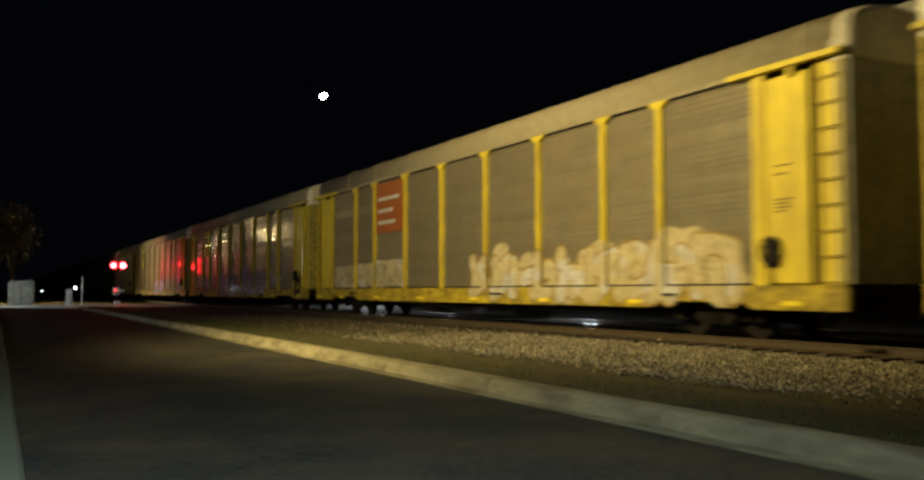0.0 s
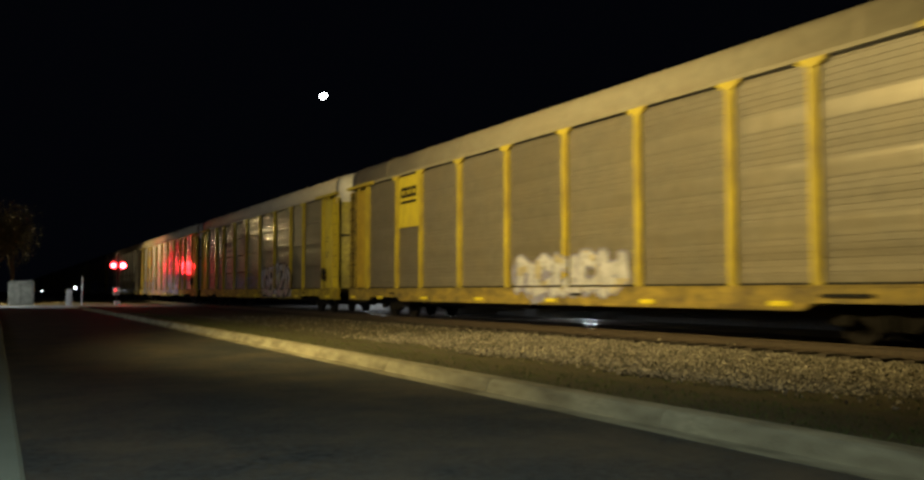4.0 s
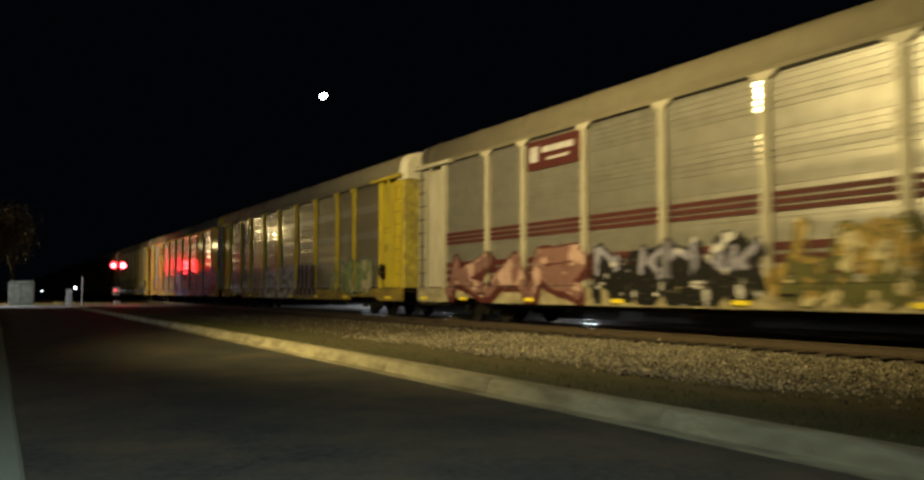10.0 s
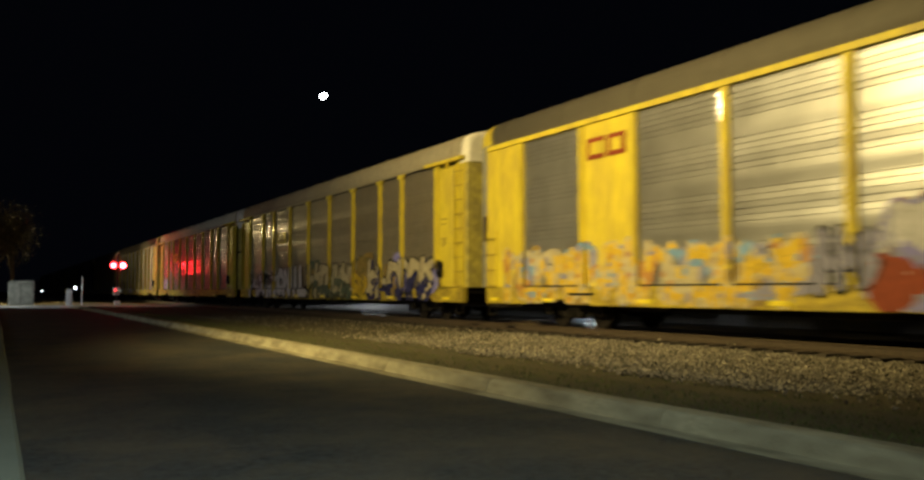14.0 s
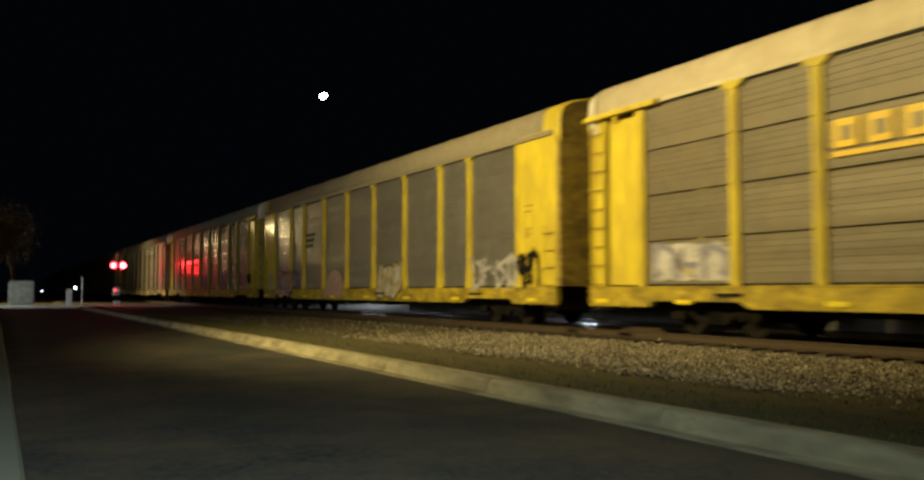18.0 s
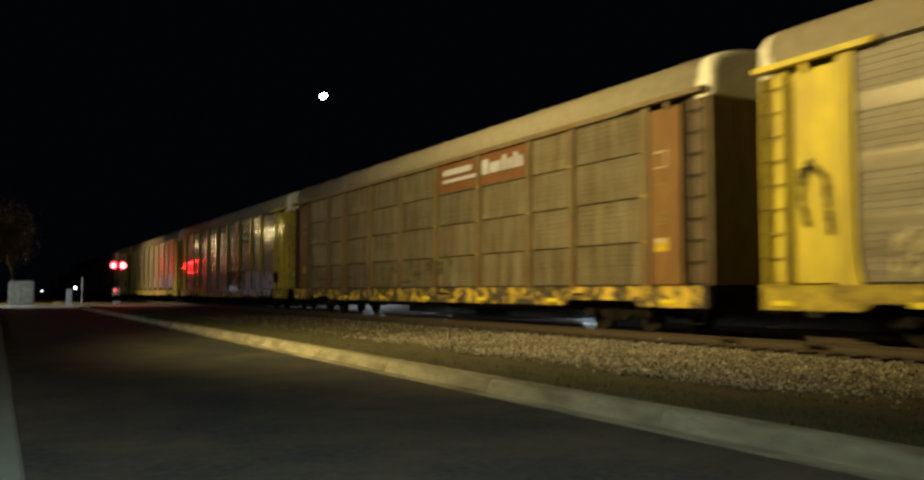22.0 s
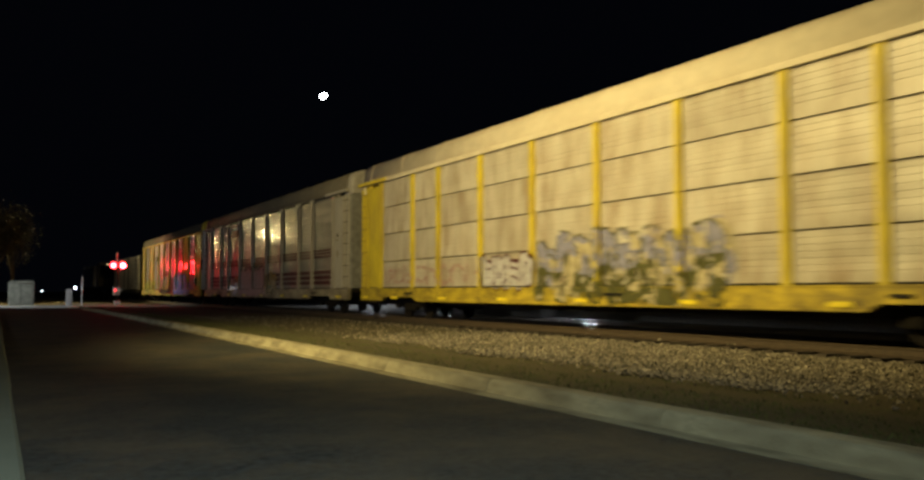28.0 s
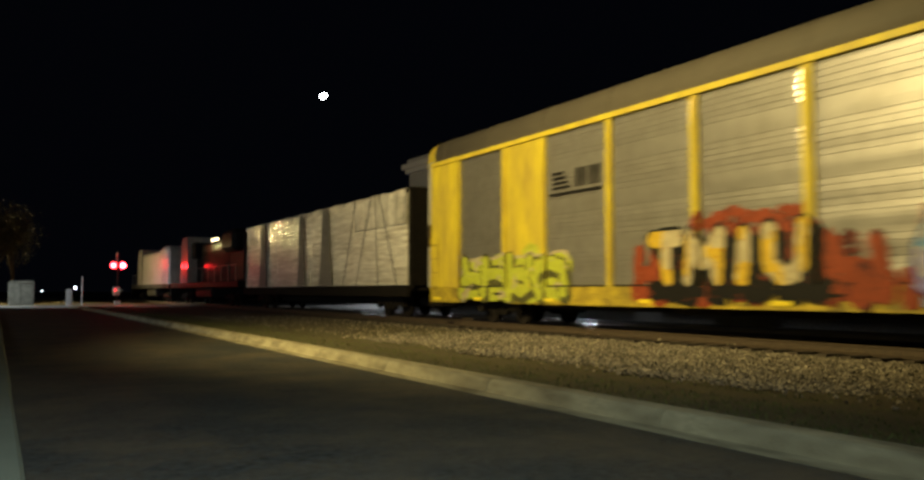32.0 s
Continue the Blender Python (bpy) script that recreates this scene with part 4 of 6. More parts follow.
# ---- the wagons in their order, the leading one first ----
def wagons():
    grey = "wagon with dusty ribbed steel sides"
    place(auto_carrier(-1, "yellow-posted " + grey, roof=ROOF_DARK), -1)

    c = place(auto_carrier(0, "yellow-posted " + grey + ", red sign, cream graffiti", roof=ROOF_TAN, gable=GREYCAP, end=ENDGREY), 0)
    plate(c, "sign", "red sign with white bars", 6.7, 9.15, 2.98, 4.76, mat("faded_red_sign", (0.27, 0.085, 0.025), 0.5, scale=6, vary=0.15), 0.0)
    lines(c, 6.95, 8.75, 4.12, 1, PAINT["white"], 0.36, 0.13)
    lines(c, 6.95, 8.2, 3.7, 1, PAINT["white"], 0.36, 0.13)
    lines(c, 6.95, 8.45, 3.28, 1, PAINT["white"], 0.36, 0.13)
    spray(c, "big cream bubble graffiti", 14, 24.5, 0.66, 2.1, 9, ["cream", "cream", "white"], "ochre", None, ["cream"], 0.2, 3, tight=1.15)
    spray(c, "pale block graffiti", 2.3, 4.45, 1.05, 2.0, 2, ["cream"], None, None, None, 0.1, 4, block=["cream", "white"], shape="box", worn=0.3)
    spray(c, "pale block graffiti", 4.8, 6.4, 1.05, 2.05, 2, ["cream"], None, None, None, 0.1, 5, block=["cream", "white"], shape="box", worn=0.3)
    spray(c, "pale block graffiti", 6.7, 9.15, 1.05, 2.1, 2, ["cream"], None, None, None, 0.1, 6, block=["cream", "white"], shape="box", worn=0.3)

    c = place(auto_carrier(1, "yellow-posted " + grey + ", black and white graffiti", roof=ROOF_TAN, flare=True), 1)
    plate(c, "sign", "yellow sign with dark emblem", 4.72, 6.45, 3.15, 4.78, YELLOW, 0.0)
    lines(c, 5.05, 6.1, 4.2, 2, BLACK, 0.22, 0.16)
    spray(c, "white and ochre graffiti", 2.3, 7.3, 0.8, 1.75, 5, ["white", "ochre"], "grey", None, None, 0.11, 11)
    spray(c, "black graffiti with white edges", 9.7, 14.5, 0.68, 2.0, 6, ["black", "black", "grey"], "white", "black", ["grey"], 0.1, 12, tight=1.3)
    spray(c, "black and pale grey graffiti", 15.2, 20.2, 0.68, 2.15, 5, ["grey", "white", "black"], "black", None, ["grey"], 0.13, 13, tight=1.3)
    spray(c, "small cream scrawl", 20.8, 22.9, 1.1, 2.1, 3, ["cream", "white"], "ochre", None, None, 0.1, 14, tight=1.2)
    spray(c, "black tag on the corner", 25.3, 26.1, 0.7, 1.9, 2, ["black"], None, None, None, 0.09, 15, tight=1.6, worn=0.3)

    c = place(auto_carrier(2, "yellow-posted " + grey + ", yellow sign", paint=STAINED, roof=ROOF_TAN, sill=SOILED_SHADED, door=OCHRE, end=ENDYELLOW, corner=SOILED_SHADED), 2)
    plate(c, "sign", "yellow sign with dark emblem", 4.72, 6.45, 3.05, 4.78, YELLOW, 0.0)
    for a in (5.0, 5.42, 5.84):
        plate(c, "emblem", "", a, a + 0.36, 4.05, 4.4, BLACK, 0.024)
        plate(c, "emblem", "", a + 0.1, a + 0.32, 4.16, 4.29, YELLOW, 0.028)
    lines(c, 5.0, 6.2, 3.85, 1, BLACK, 0.2, 0.09)
    spray(c, "white bubble graffiti", 12.5, 17.3, 0.8, 1.95, 5, ["white", "white", "cream"], "grey", None, ["grey"], 0.15, 21, tight=1.15, worn=0.25)

    c = place(auto_carrier(3, shape="radial", label="yellow-posted " + grey + ", pale pink graffiti", roof=ROOF_PALE, seams=True), 3)
    lines(c, 6.8, 8.5, 3.5, 1, BLACK, 0.2, 0.26)
    lines(c, 7.5, 8.8, 3.2, 1, BLACK, 0.2, 0.1)
    spray(c, "pale pink bubble letters with dark edges", 15.7, 20.4, 0.68, 2.2, "DEMZO", ["white", "pink", "cream"], "black", "black", ["white"], 0.15, 31, tight=1.2, edge=0.07, lean=0.1)
    spray(c, "faint white scrawl", 9.5, 14.7, 1.1, 1.75, 6, ["grey"], None, None, None, 0.05, 32, worn=0.25)

    c = place(auto_carrier(4, shape="radial", label="yellow-posted wagon with shiny ribbed sides and colourful graffiti", sheet=GALV_BRIGHT, roof=ROOF_PALE, seams=True, bright_edges=True, gable=GREYCAP, end=ENDGREY), 4)
    plate(c, "sign", "yellow sign with shield", 4.72, 6.42, 2.95, 4.8, YELLOW, 0.0)
    plate(c, "emblem", "pale shield emblem", 5.2, 5.95, 3.95, 4.5, PAINT["white"], 0.02)
    lines(c, 5.25, 5.9, 4.3, 1, PAINT["violet"], 0.2, 0.14)
    spray(c, "dark dripping stain on the door", 0.95, 1.55, 3.35, 4.45, 2, ["olive"], None, None, None, 0.08, 44, tight=1.5, worn=0.35)
    spray(c, "grey and violet graffiti", 2.2, 7.9, 0.66, 1.9, 6, ["grey", "grey", "white"], "black", None, ["grey", "violet"], 0.14, 41, ["green", "yellow"], tight=1.2)
    spray(c, "orange graffiti", 8, 15, 0.66, 2.2, 6, ["cream", "cream", "pink"], "mauve", None, ["pink", "orange", "pink"], 0.12, 42, ["orange", "grey"], tight=1.2, worn=0.2)
    spray(c, "white and yellow graffiti", 15.2, 20.1, 0.66, 2.35, 5, ["white", "white", "grey"], "black", "olive", ["grey", "ochre"], 0.15, 43, ["yellow"], tight=1.25, lean=0.2)

    white_label = "white-posted wagon with ribbed sides and dark red stripes"
    c = place(auto_carrier(5, white_label, paint=WHITE, sheet=GALV_MID, roof=ROOF_DULL, stripes=True, bright_edges=True, gable=GREYCAP, brake=False), 5)
    plate(c, "door_latch", "bright steel latch plate", BODY - 1.35, BODY - 1.23, 3.12, 3.24, BOLT, 0.03)
    plate(c, "sign", "maroon sign with white bars", 6.75, 9.15, 4.0, 4.75, PAINT["maroon"], 0.0)
    lines(c, 7.5, 8.9, 4.4, 1, PAINT["white"], 0.2, 0.15)
    lines(c, 7.7, 8.7, 4.2, 1, PAINT["white"], 0.2, 0.07)
    plate(c, "emblem", "", 6.9, 7.3, 4.2, 4.6, PAINT["white"], 0.02)
    spray(c, "dusky pink block letters", 2.2, 9.2, 0.72, 2.0, "KAR", ["mauve", "mauve", "pink"], "maroon", "maroon", None, 0.19, 51, lean=0.25, worn=0.12)
    spray(c, "white and black graffiti", 9.6, 14.8, 0.68, 1.95, 6, ["grey", "black"], "black", "black", ["black"], 0.08, 52, ["white"], tight=1.2)
    spray(c, "brown and gold graffiti", 15.3, 23.2, 0.68, 2.1, 8, ["ochre", "olive", "cream"], "olive", None, ["ochre", "olive"], 0.13, 53, ["cream", "ochre"], tight=1.3, lean=0.15, worn=0.22)

    c = place(auto_carrier(6, "yellow-posted " + grey + ", green graffiti", sheet=GALV_BAND, roof=ROOF_DULL, sill=SOILED_SHADED), 6)
    spray(c, "pale scrawled letters", 2.2, 8.5, 0.8, 1.95, 5, ["cream", "grey"], None, None, None, 0.1, 61, hollow=True, worn=0.15, edge=0.07, tight=1.2)
    spray(c, "cream outlined bubble letters", 8.9, 14.8, 0.68, 2.0, 5, ["white"], None, None, None, 0.19, 62, hollow=True, tight=1.2, worn=0.0, edge=0.085)
    spray(c, "black finger-like graffiti", 14.9, 18.1, 0.68, 2.1, "IIIII", ["black"], "grey", None, None, 0.26, 63, tight=1.0, edge=0.05, worn=0.0)
    spray(c, "pale green bubble graffiti", 20.1, 24.2, 0.9, 2.15, 5, ["green", "green", "cream"], "teal", None, ["green"], 0.15, 64, rim="lime", tight=1.25, worn=0.15)

    c = place(auto_carrier(7, "yellow wagon, plain and ribbed panels, pale violet graffiti", sheet=GALV_BRIGHT, roof=ROOF_DARK, cap=False, solids=(1, 7), full_ends=True, gable=YELLOW, shape="wedge", brake=False, end=ENDGREY, bright_edges=True), 7)
    lines(c, 4.85, 5.5, 3.95, 1, PAINT["red"], 0.2, 0.5)
    plate(c, "emblem", "", 4.98, 5.5, 4.06, 4.34, YELLOW, 0.03)
    lines(c, 5.62, 6.28, 3.95, 1, PAINT["red"], 0.2, 0.5)
    plate(c, "emblem", "", 5.76, 6.14, 4.06, 4.34, YELLOW, 0.03)
    spray(c, "yellow, orange and pale blue graffiti", 1.2, 11.2, 0.66, 2.0, 14, ["yellow", "yellow", "cream"], "cream", None, ["yellow", "ochre", "grey"], 0.12, 71, ["blue", "orange", "grey"], tight=1.3, worn=0.12)
    spray(c, "long pale violet graffiti with red and white shapes", 12.7, 26.5, 0.66, 2.4, 11, ["white", "grey", "white"], "violet", "violet", ["violet", "grey", "violet"], 0.2, 72, ["grey", "mauve"], tight=1.2, worn=0.05)
    spray(c, "red end patch", 24.6, 26.6, 0.66, 1.5, 2, ["red"], "cream", None, ["red"], 0.15, 74)
    spray(c, "red patch", 15.6, 17.0, 1.2, 2.1, 2, ["red", "orange"], None, None, None, 0.12, 75)
    spray(c, "red patch", 12.3, 13.4, 0.66, 1.5, 1, ["red"], None, None, ["red"], 0.2, 76)
    spray(c, "dark tag above", 11.4, 12.6, 0.9, 2.0, 3, ["grey"], "black", None, None, 0.1, 73)

    c = place(auto_carrier(8, "yellow-posted " + grey + ", long row of graffiti", roof=ROOF_TAN), 8)
    lines(c, 7.2, 8.7, 3.35, 1, YELLOW, 0.2, 0.36)
    plate(c, "emblem", "", 7.55, 7.7, 3.38, 3.68, GALV, 0.05)
    plate(c, "emblem", "", 8.1, 8.22, 3.38, 3.68, GALV, 0.05)
    lines(c, 7.1, 8.8, 3.22, 1, YELLOW, 0.2, 0.07)
    spray(c, "black and white graffiti letters", 2.2, 7.2, 0.66, 2.0, 4, ["black", "white", "white"], "white", "black", None, 0.15, 81, tight=1.2)
    spray(c, "white graffiti letters with black edges", 7.2, 12, 0.66, 2.1, "ONIL", ["white"], "black", "black", ["ochre"], 0.2, 82, tight=1.1, edge=0.07, worn=0.0)
    spray(c, "green and white graffiti on an ochre cloud", 12.2, 18, 0.66, 2.15, 7, ["cream", "teal", "cream"], "black", "olive", ["teal", "ochre", "ochre"], 0.15, 83, tight=1.2, lean=0.12)
    spray(c, "orange scroll graffiti", 17.9, 19.4, 0.8, 2.3, 3, ["ochre", "yellow"], "olive", None, ["ochre", "orange"], 0.12, 84, tight=1.3, worn=0.2)
    spray(c, "white and violet graffiti", 19.3, 25.0, 0.66, 2.1, 6, ["cream", "navy", "cream"], "black", "navy", ["ochre", "violet"], 0.15, 85, tight=1.15, worn=0.1)

    c = place(auto_carrier(9, shape="radial", label="yellow-posted " + grey + ", pale roof, yellow emblem", roof=ROOF_PALE, seams=True), 9)
    for a in (6.85, 7.5, 8.15):
        plate(c, "emblem", "", a, a + 0.5, 3.25, 3.72, mat("bright_yellow_emblem", (0.75, 0.52, 0.02), 0.5, scale=5, vary=0.1), 0.024)
        plate(c, "emblem", "", a + 0.16, a + 0.38, 3.36, 3.6, GALV, 0.03)
    lines(c, 6.8, 8.7, 3.1, 1, MATS["bright_yellow_emblem"], 0.2, 0.09)
    spray(c, "pale block graffiti", 2.2, 4.4, 1.1, 1.95, 3, ["grey"], None, None, None, 0.06, 91, block=["white", "cream"], shape="box", worn=0.25)
    spray(c, "cream swirl letters", 11.3, 16.5, 0.68, 2.1, 4, ["cream"], None, None, None, 0.16, 92, hollow=True, tight=1.25, worn=0.2)

    c = place(auto_carrier(10, "yellow-posted " + grey + ", pink oval graffiti", sheet=GALV_MID, roof=ROOF_TAN, full_ends=True, flare=True, gable=YELLOW, shape="round", end=SOILED_SHADED, eave=ROOF_TAN), 10)
    lines(c, 6.9, 8.1, 3.3, 3, BLACK, 0.24, 0.14, 0.1)
    spray(c, "faded pink block graffiti", 2.3, 4.8, 0.7, 1.95, 3, ["pink"], "maroon", None, None, 0.1, 101, block=["mauve", "pink"], rim="black", worn=0.3)
    spray(c, "dark scribble", 5.0, 6.3, 1.1, 1.8, 4, ["grey"], "black", None, None, 0.06, 105)
    spray(c, "small cream patch", 1.0, 1.7, 1.0, 1.8, 0, ["cream"], None, None, None, 0.1, 106, block=["cream"], shape="box", worn=0.25)
    spray(c, "pink dome graffiti", 9.6, 11.8, 0.68, 1.75, 0, ["pink"], None, None, None, 0.3, 102, block=["pink"], shape="dome", rim="cream")
    spray(c, "white box graffiti", 15.5, 17.5, 0.68, 1.95, 3, ["cream", "cream", "white"], "olive", None, None, 0.16, 103, tight=1.2, lean=0.05)
    spray(c, "thin white line letters", 22.6, 25.2, 0.95, 2.0, 4, ["white"], None, None, None, 0.05, 104)
    spray(c, "black tag on the corner", 25.5, 26.2, 1.0, 2.0, 2, ["black"], None, None, None, 0.07, 107, tight=1.6, worn=0.25)

    c = place(auto_carrier(11, "yellow-posted " + grey + ", pale yellow sign", roof=ROOF_TAN, flare=True), 11)
    plate(c, "sign", "pale yellow sign", 4.72, 6.42, 3.1, 4.8, mat("pale_yellow_sign", (0.68, 0.52, 0.13), 0.5, scale=5, vary=0.1), 0.0)
    shield(c)
    spray(c, "faint white leaf-like scrawl", 12.7, 14, 1.15, 1.9, 4, ["grey"], None, None, ["grey"], 0.05, 111, worn=0.45)
    spray(c, "faint white leaf-like scrawl", 18, 19.7, 1.1, 2.1, 4, ["grey"], None, None, ["grey"], 0.06, 112, worn=0.45)
    spray(c, "faint cream scrawl", 2.6, 3.6, 1.1, 1.9, 3, ["cream"], None, None, None, 0.05, 114, worn=0.3)
    spray(c, "dark tag on the door", 0.9, 1.6, 1.9, 3.2, 1, ["black"], None, None, None, 0.05, 113)

    c = place(auto_carrier(12, "rusty brown wagon with stained tan sheets and faded sign", paint=BROWN, sheet=RUSTY, roof=ROOF_TAN, seams=True, cap=False, sill=mat("patchy_yellow_sill", (0.6, 0.42, 0.05), 0.6, scale=1.2, vary=0.2, dirt=(0.05, 0.04, 0.03), dirt_scale=2.2, dirt_amount=3.0), brake=False, end=BROWN, corner=mat("dark_brown_corner_paint", (0.075, 0.05, 0.028), 0.7, scale=4, vary=0.3, dirt=(0.04, 0.028, 0.02), dirt_scale=1.6), door=mat("red_brown_door_paint", (0.17, 0.085, 0.022), 0.65, scale=4, vary=0.25, dirt=(0.09, 0.045, 0.018), dirt_scale=1.5, stretch=(1, 1, 0.4))), 12)
    plate(c, "sign", "faded brown sign with white bars", 15.05, 20.3, 3.92, 4.8, mat("faded_brown_sign", (0.15, 0.065, 0.022), 0.6, scale=5, vary=0.2), -0.03)
    lines(c, 15.45, 17.3, 4.42, 1, PAINT["white"], 0.2, 0.18)
    lines(c, 15.45, 17.8, 4.2, 1, PAINT["white"], 0.2, 0.1)
    for a in (17.95, 18.4, 18.78, 19.1, 19.4, 19.7, 19.98):
        plate(c, "lettering_bar", "", a, a + (0.36 if a in (17.95, 18.4) else 0.2), 4.2, 4.62 if a in (17.95, 19.1, 19.7) else 4.5, PAINT["white"], 0.024)
    spray(c, "dark worn graffiti shadow", 10, 16, 0.7, 2.0, 6, ["olive"], None, None, None, 0.04, 121, worn=0.65)
    spray(c, "dark worn graffiti shadow", 2.5, 8, 1.0, 1.9, 5, ["olive"], None, None, None, 0.03, 122, worn=0.7)
    for u in (1.25, BODY - 1.55):
        plate(c, "placard", "pale yellow placard on the door", u, u + 0.42, 1.72, 2.0, PAINT["yellow"], 0.014)
        plate(c, "placard", "pale upper half of the placard", u + 0.02, u + 0.40, 1.9, 1.99, PAINT["cream"], 0.02)
        plate(c, "stencil_frame", "thin cream stencil frame", u, u + 0.4, 3.78, 3.82, PAINT["cream"], 0.012)
        plate(c, "stencil_frame", "thin cream stencil frame", u, u + 0.4, 3.46, 3.49, PAINT["cream"], 0.012)
        plate(c, "stencil_frame", "thin cream stencil frame", u + 0.36, u + 0.4, 3.46, 3.82, PAINT["cream"], 0.012)
    for u in POSTS:
        for z in (1.95, 2.92, 3.88):
            plate(c, "bracket", "small tan steel bracket", u - 0.11, u + 0.11, z - 0.03, z + 0.03, SOILED_SHADED, 0.055)

    c = place(auto_carrier(13, "yellow-posted " + grey + ", white block letters", roof=ROOF_TAN), 13)
    plate(c, "sign", "pale yellow sign", 4.72, 6.42, 3.1, 4.8, MATS["pale_yellow_sign"], 0.0)
    shield(c)
    spray(c, "white block letters with dark edges", 19.0, 24.7, 0.66, 2.02, "BERNO", ["white"], "black", "black", None, 0.22, 131, tight=1.05, worn=0.0)
    spray(c, "dark olive wild graffiti with a cream cap", 14.9, 19.1, 0.66, 2.25, 6, ["olive", "ochre", "cream"], "black", None, None, 0.1, 132, ["cream", "olive"], block=["olive", "olive", "black"], rim="cream", tight=1.3)
    spray(c, "ragged cream cap", 15.0, 19.0, 2.0, 2.35, 6, ["cream"], None, None, ["cream"], 0.06, 135, worn=0.2)
    spray(c, "grey and cream graffiti", 9.3, 14.9, 0.68, 1.95, 7, ["cream", "ochre", "grey"], "grey", None, ["ochre", "grey", "cream"], 0.13, 133, tight=1.2, worn=0.25)
    spray(c, "small yellow and white letters with black edges", 2.3, 6.2, 0.7, 1.7, 5, ["cream", "yellow"], "black", "black", ["yellow"], 0.12, 134, tight=1.15)

    c = place(auto_carrier(14, "yellow-posted " + grey + ", dark red sign", roof=ROOF_TAN, flare=True, strip=True, brake=False), 14)
    plate(c, "sign", "dark red sign with white bars", 6.68, 9.18, 3.15, 4.78, mat("dark_red_sign", (0.09, 0.022, 0.014), 0.5, scale=6, vary=0.15), 0.0)
    lines(c, 6.95, 8.75, 4.1, 1, PAINT["white"], 0.36, 0.12)
    lines(c, 6.95, 8.2, 3.72, 1, PAINT["white"], 0.36, 0.12)
    lines(c, 6.95, 8.45, 3.34, 1, PAINT["white"], 0.36, 0.12)
    spray(c, "cream outline tag", 6.7, 9.1, 1.1, 1.8, 4, ["cream"], None, None, None, 0.06, 141, hollow=True, worn=0.3)
    spray(c, "small cream tags", 10.3, 13.8, 1.1, 1.7, 6, ["cream"], None, None, None, 0.05, 142, worn=0.3)
    spray(c, "cream block letter", 14.75, 16.4, 1.16, 2.15, "WA", ["cream"], "ochre", None, None, 0.2, 143, tight=1.5, worn=0.2)
    spray(c, "cream block letter", 17.6, 19.4, 1.16, 2.2, "MA", ["cream"], "ochre", None, None, 0.2, 144, tight=1.5, worn=0.2)
    spray(c, "faint pale graffiti", 20.2, 22.0, 1.16, 1.9, 3, ["grey"], None, None, ["grey"], 0.08, 146, worn=0.45)
    spray(c, "pale smeared graffiti", 22.5, 25.0, 1.16, 2.35, 3, ["white", "cream"], "grey", None, ["white", "grey"], 0.14, 145, worn=0.2, tight=1.3)

    c = place(auto_carrier(15, shape="radial", label="pale wagon with rust-streaked sheets and yellow posts", sheet=PALE, roof=ROOF_PALE, seams=True, cap=False, eave=ROOF_PALE), 15)
    spray(c, "faint maroon letters", 2.2, 9.2, 1.1, 1.75, 8, ["pink"], None, None, None, 0.04, 151, worn=0.45)
    spray(c, "white letters in a maroon frame", 9.5, 12.1, 1.0, 1.9, 4, ["white"], "maroon", None, None, 0.1, 152, block=["white"], rim="maroon", tight=1.2)
    spray(c, "dull olive graffiti", 12.4, 19, 0.68, 2.3, 8, ["grey", "olive", "cream"], "olive", None, ["grey", "cream"], 0.16, 153, tight=1.2, worn=0.4)

    c = place(auto_carrier(16, white_label, paint=WHITE, sheet=GALV_MID, roof=ROOF_DULL, stripes=True, flare=True, bright_edges=True, gable=GREYCAP, brake=False), 16)
    plate(c, "door_latch", "bright steel latch plate", BODY - 1.35, BODY - 1.23, 3.12, 3.24, BOLT, 0.03)
    plate(c, "sign", "maroon sign with white bars", 6.75, 9.15, 4.0, 4.75, PAINT["maroon"], 0.0)
    lines(c, 7.5, 8.9, 4.4, 1, PAINT["white"], 0.2, 0.15)
    plate(c, "emblem", "", 6.9, 7.3, 4.2, 4.6, PAINT["white"], 0.02)
    spray(c, "pink block graffiti with dark edges", 9.5, 14.5, 0.66, 2.2, "IIII", ["pink"], "black", None, None, 0.45, 161, block=["pink"], rim="black", tight=1.5, worn=0.0)
    spray(c, "olive rim above the pink block", 9.6, 14.4, 2.08, 2.4, 5, ["olive", "black"], None, None, None, 0.045, 164)
    spray(c, "pale cloud above the pink block", 11.8, 12.7, 2.4, 2.8, 0, ["white"], None, None, None, 0.1, 165, block=["white"], shape="dome")
    spray(c, "low pink step", 14.4, 15.4, 0.66, 1.25, 1, ["pink"], "black", None, None, 0.1, 166, block=["pink"], shape="box", rim="black")
    spray(c, "gold and white small graffiti", 15.0, 16.7, 0.7, 1.85, 3, ["ochre", "olive", "cream"], "olive", None, ["ochre"], 0.12, 162, ["yellow", "olive"], tight=1.2, worn=0.2)
    spray(c, "gold small graffiti", 6.8, 9.4, 0.7, 1.7, 4, ["ochre", "yellow", "white"], "olive", None, ["ochre"], 0.12, 163, ["black"], tight=1.2)

    c = place(auto_carrier(17, "yellow wagon, plain and ribbed panels, red and blue graffiti", sheet=GALV_MID, roof=ROOF_DARK, cap=False, solids=(1, 7), full_ends=True, gable=YELLOW, shape="wedge", end=ENDPALE, bright_edges=True), 17)
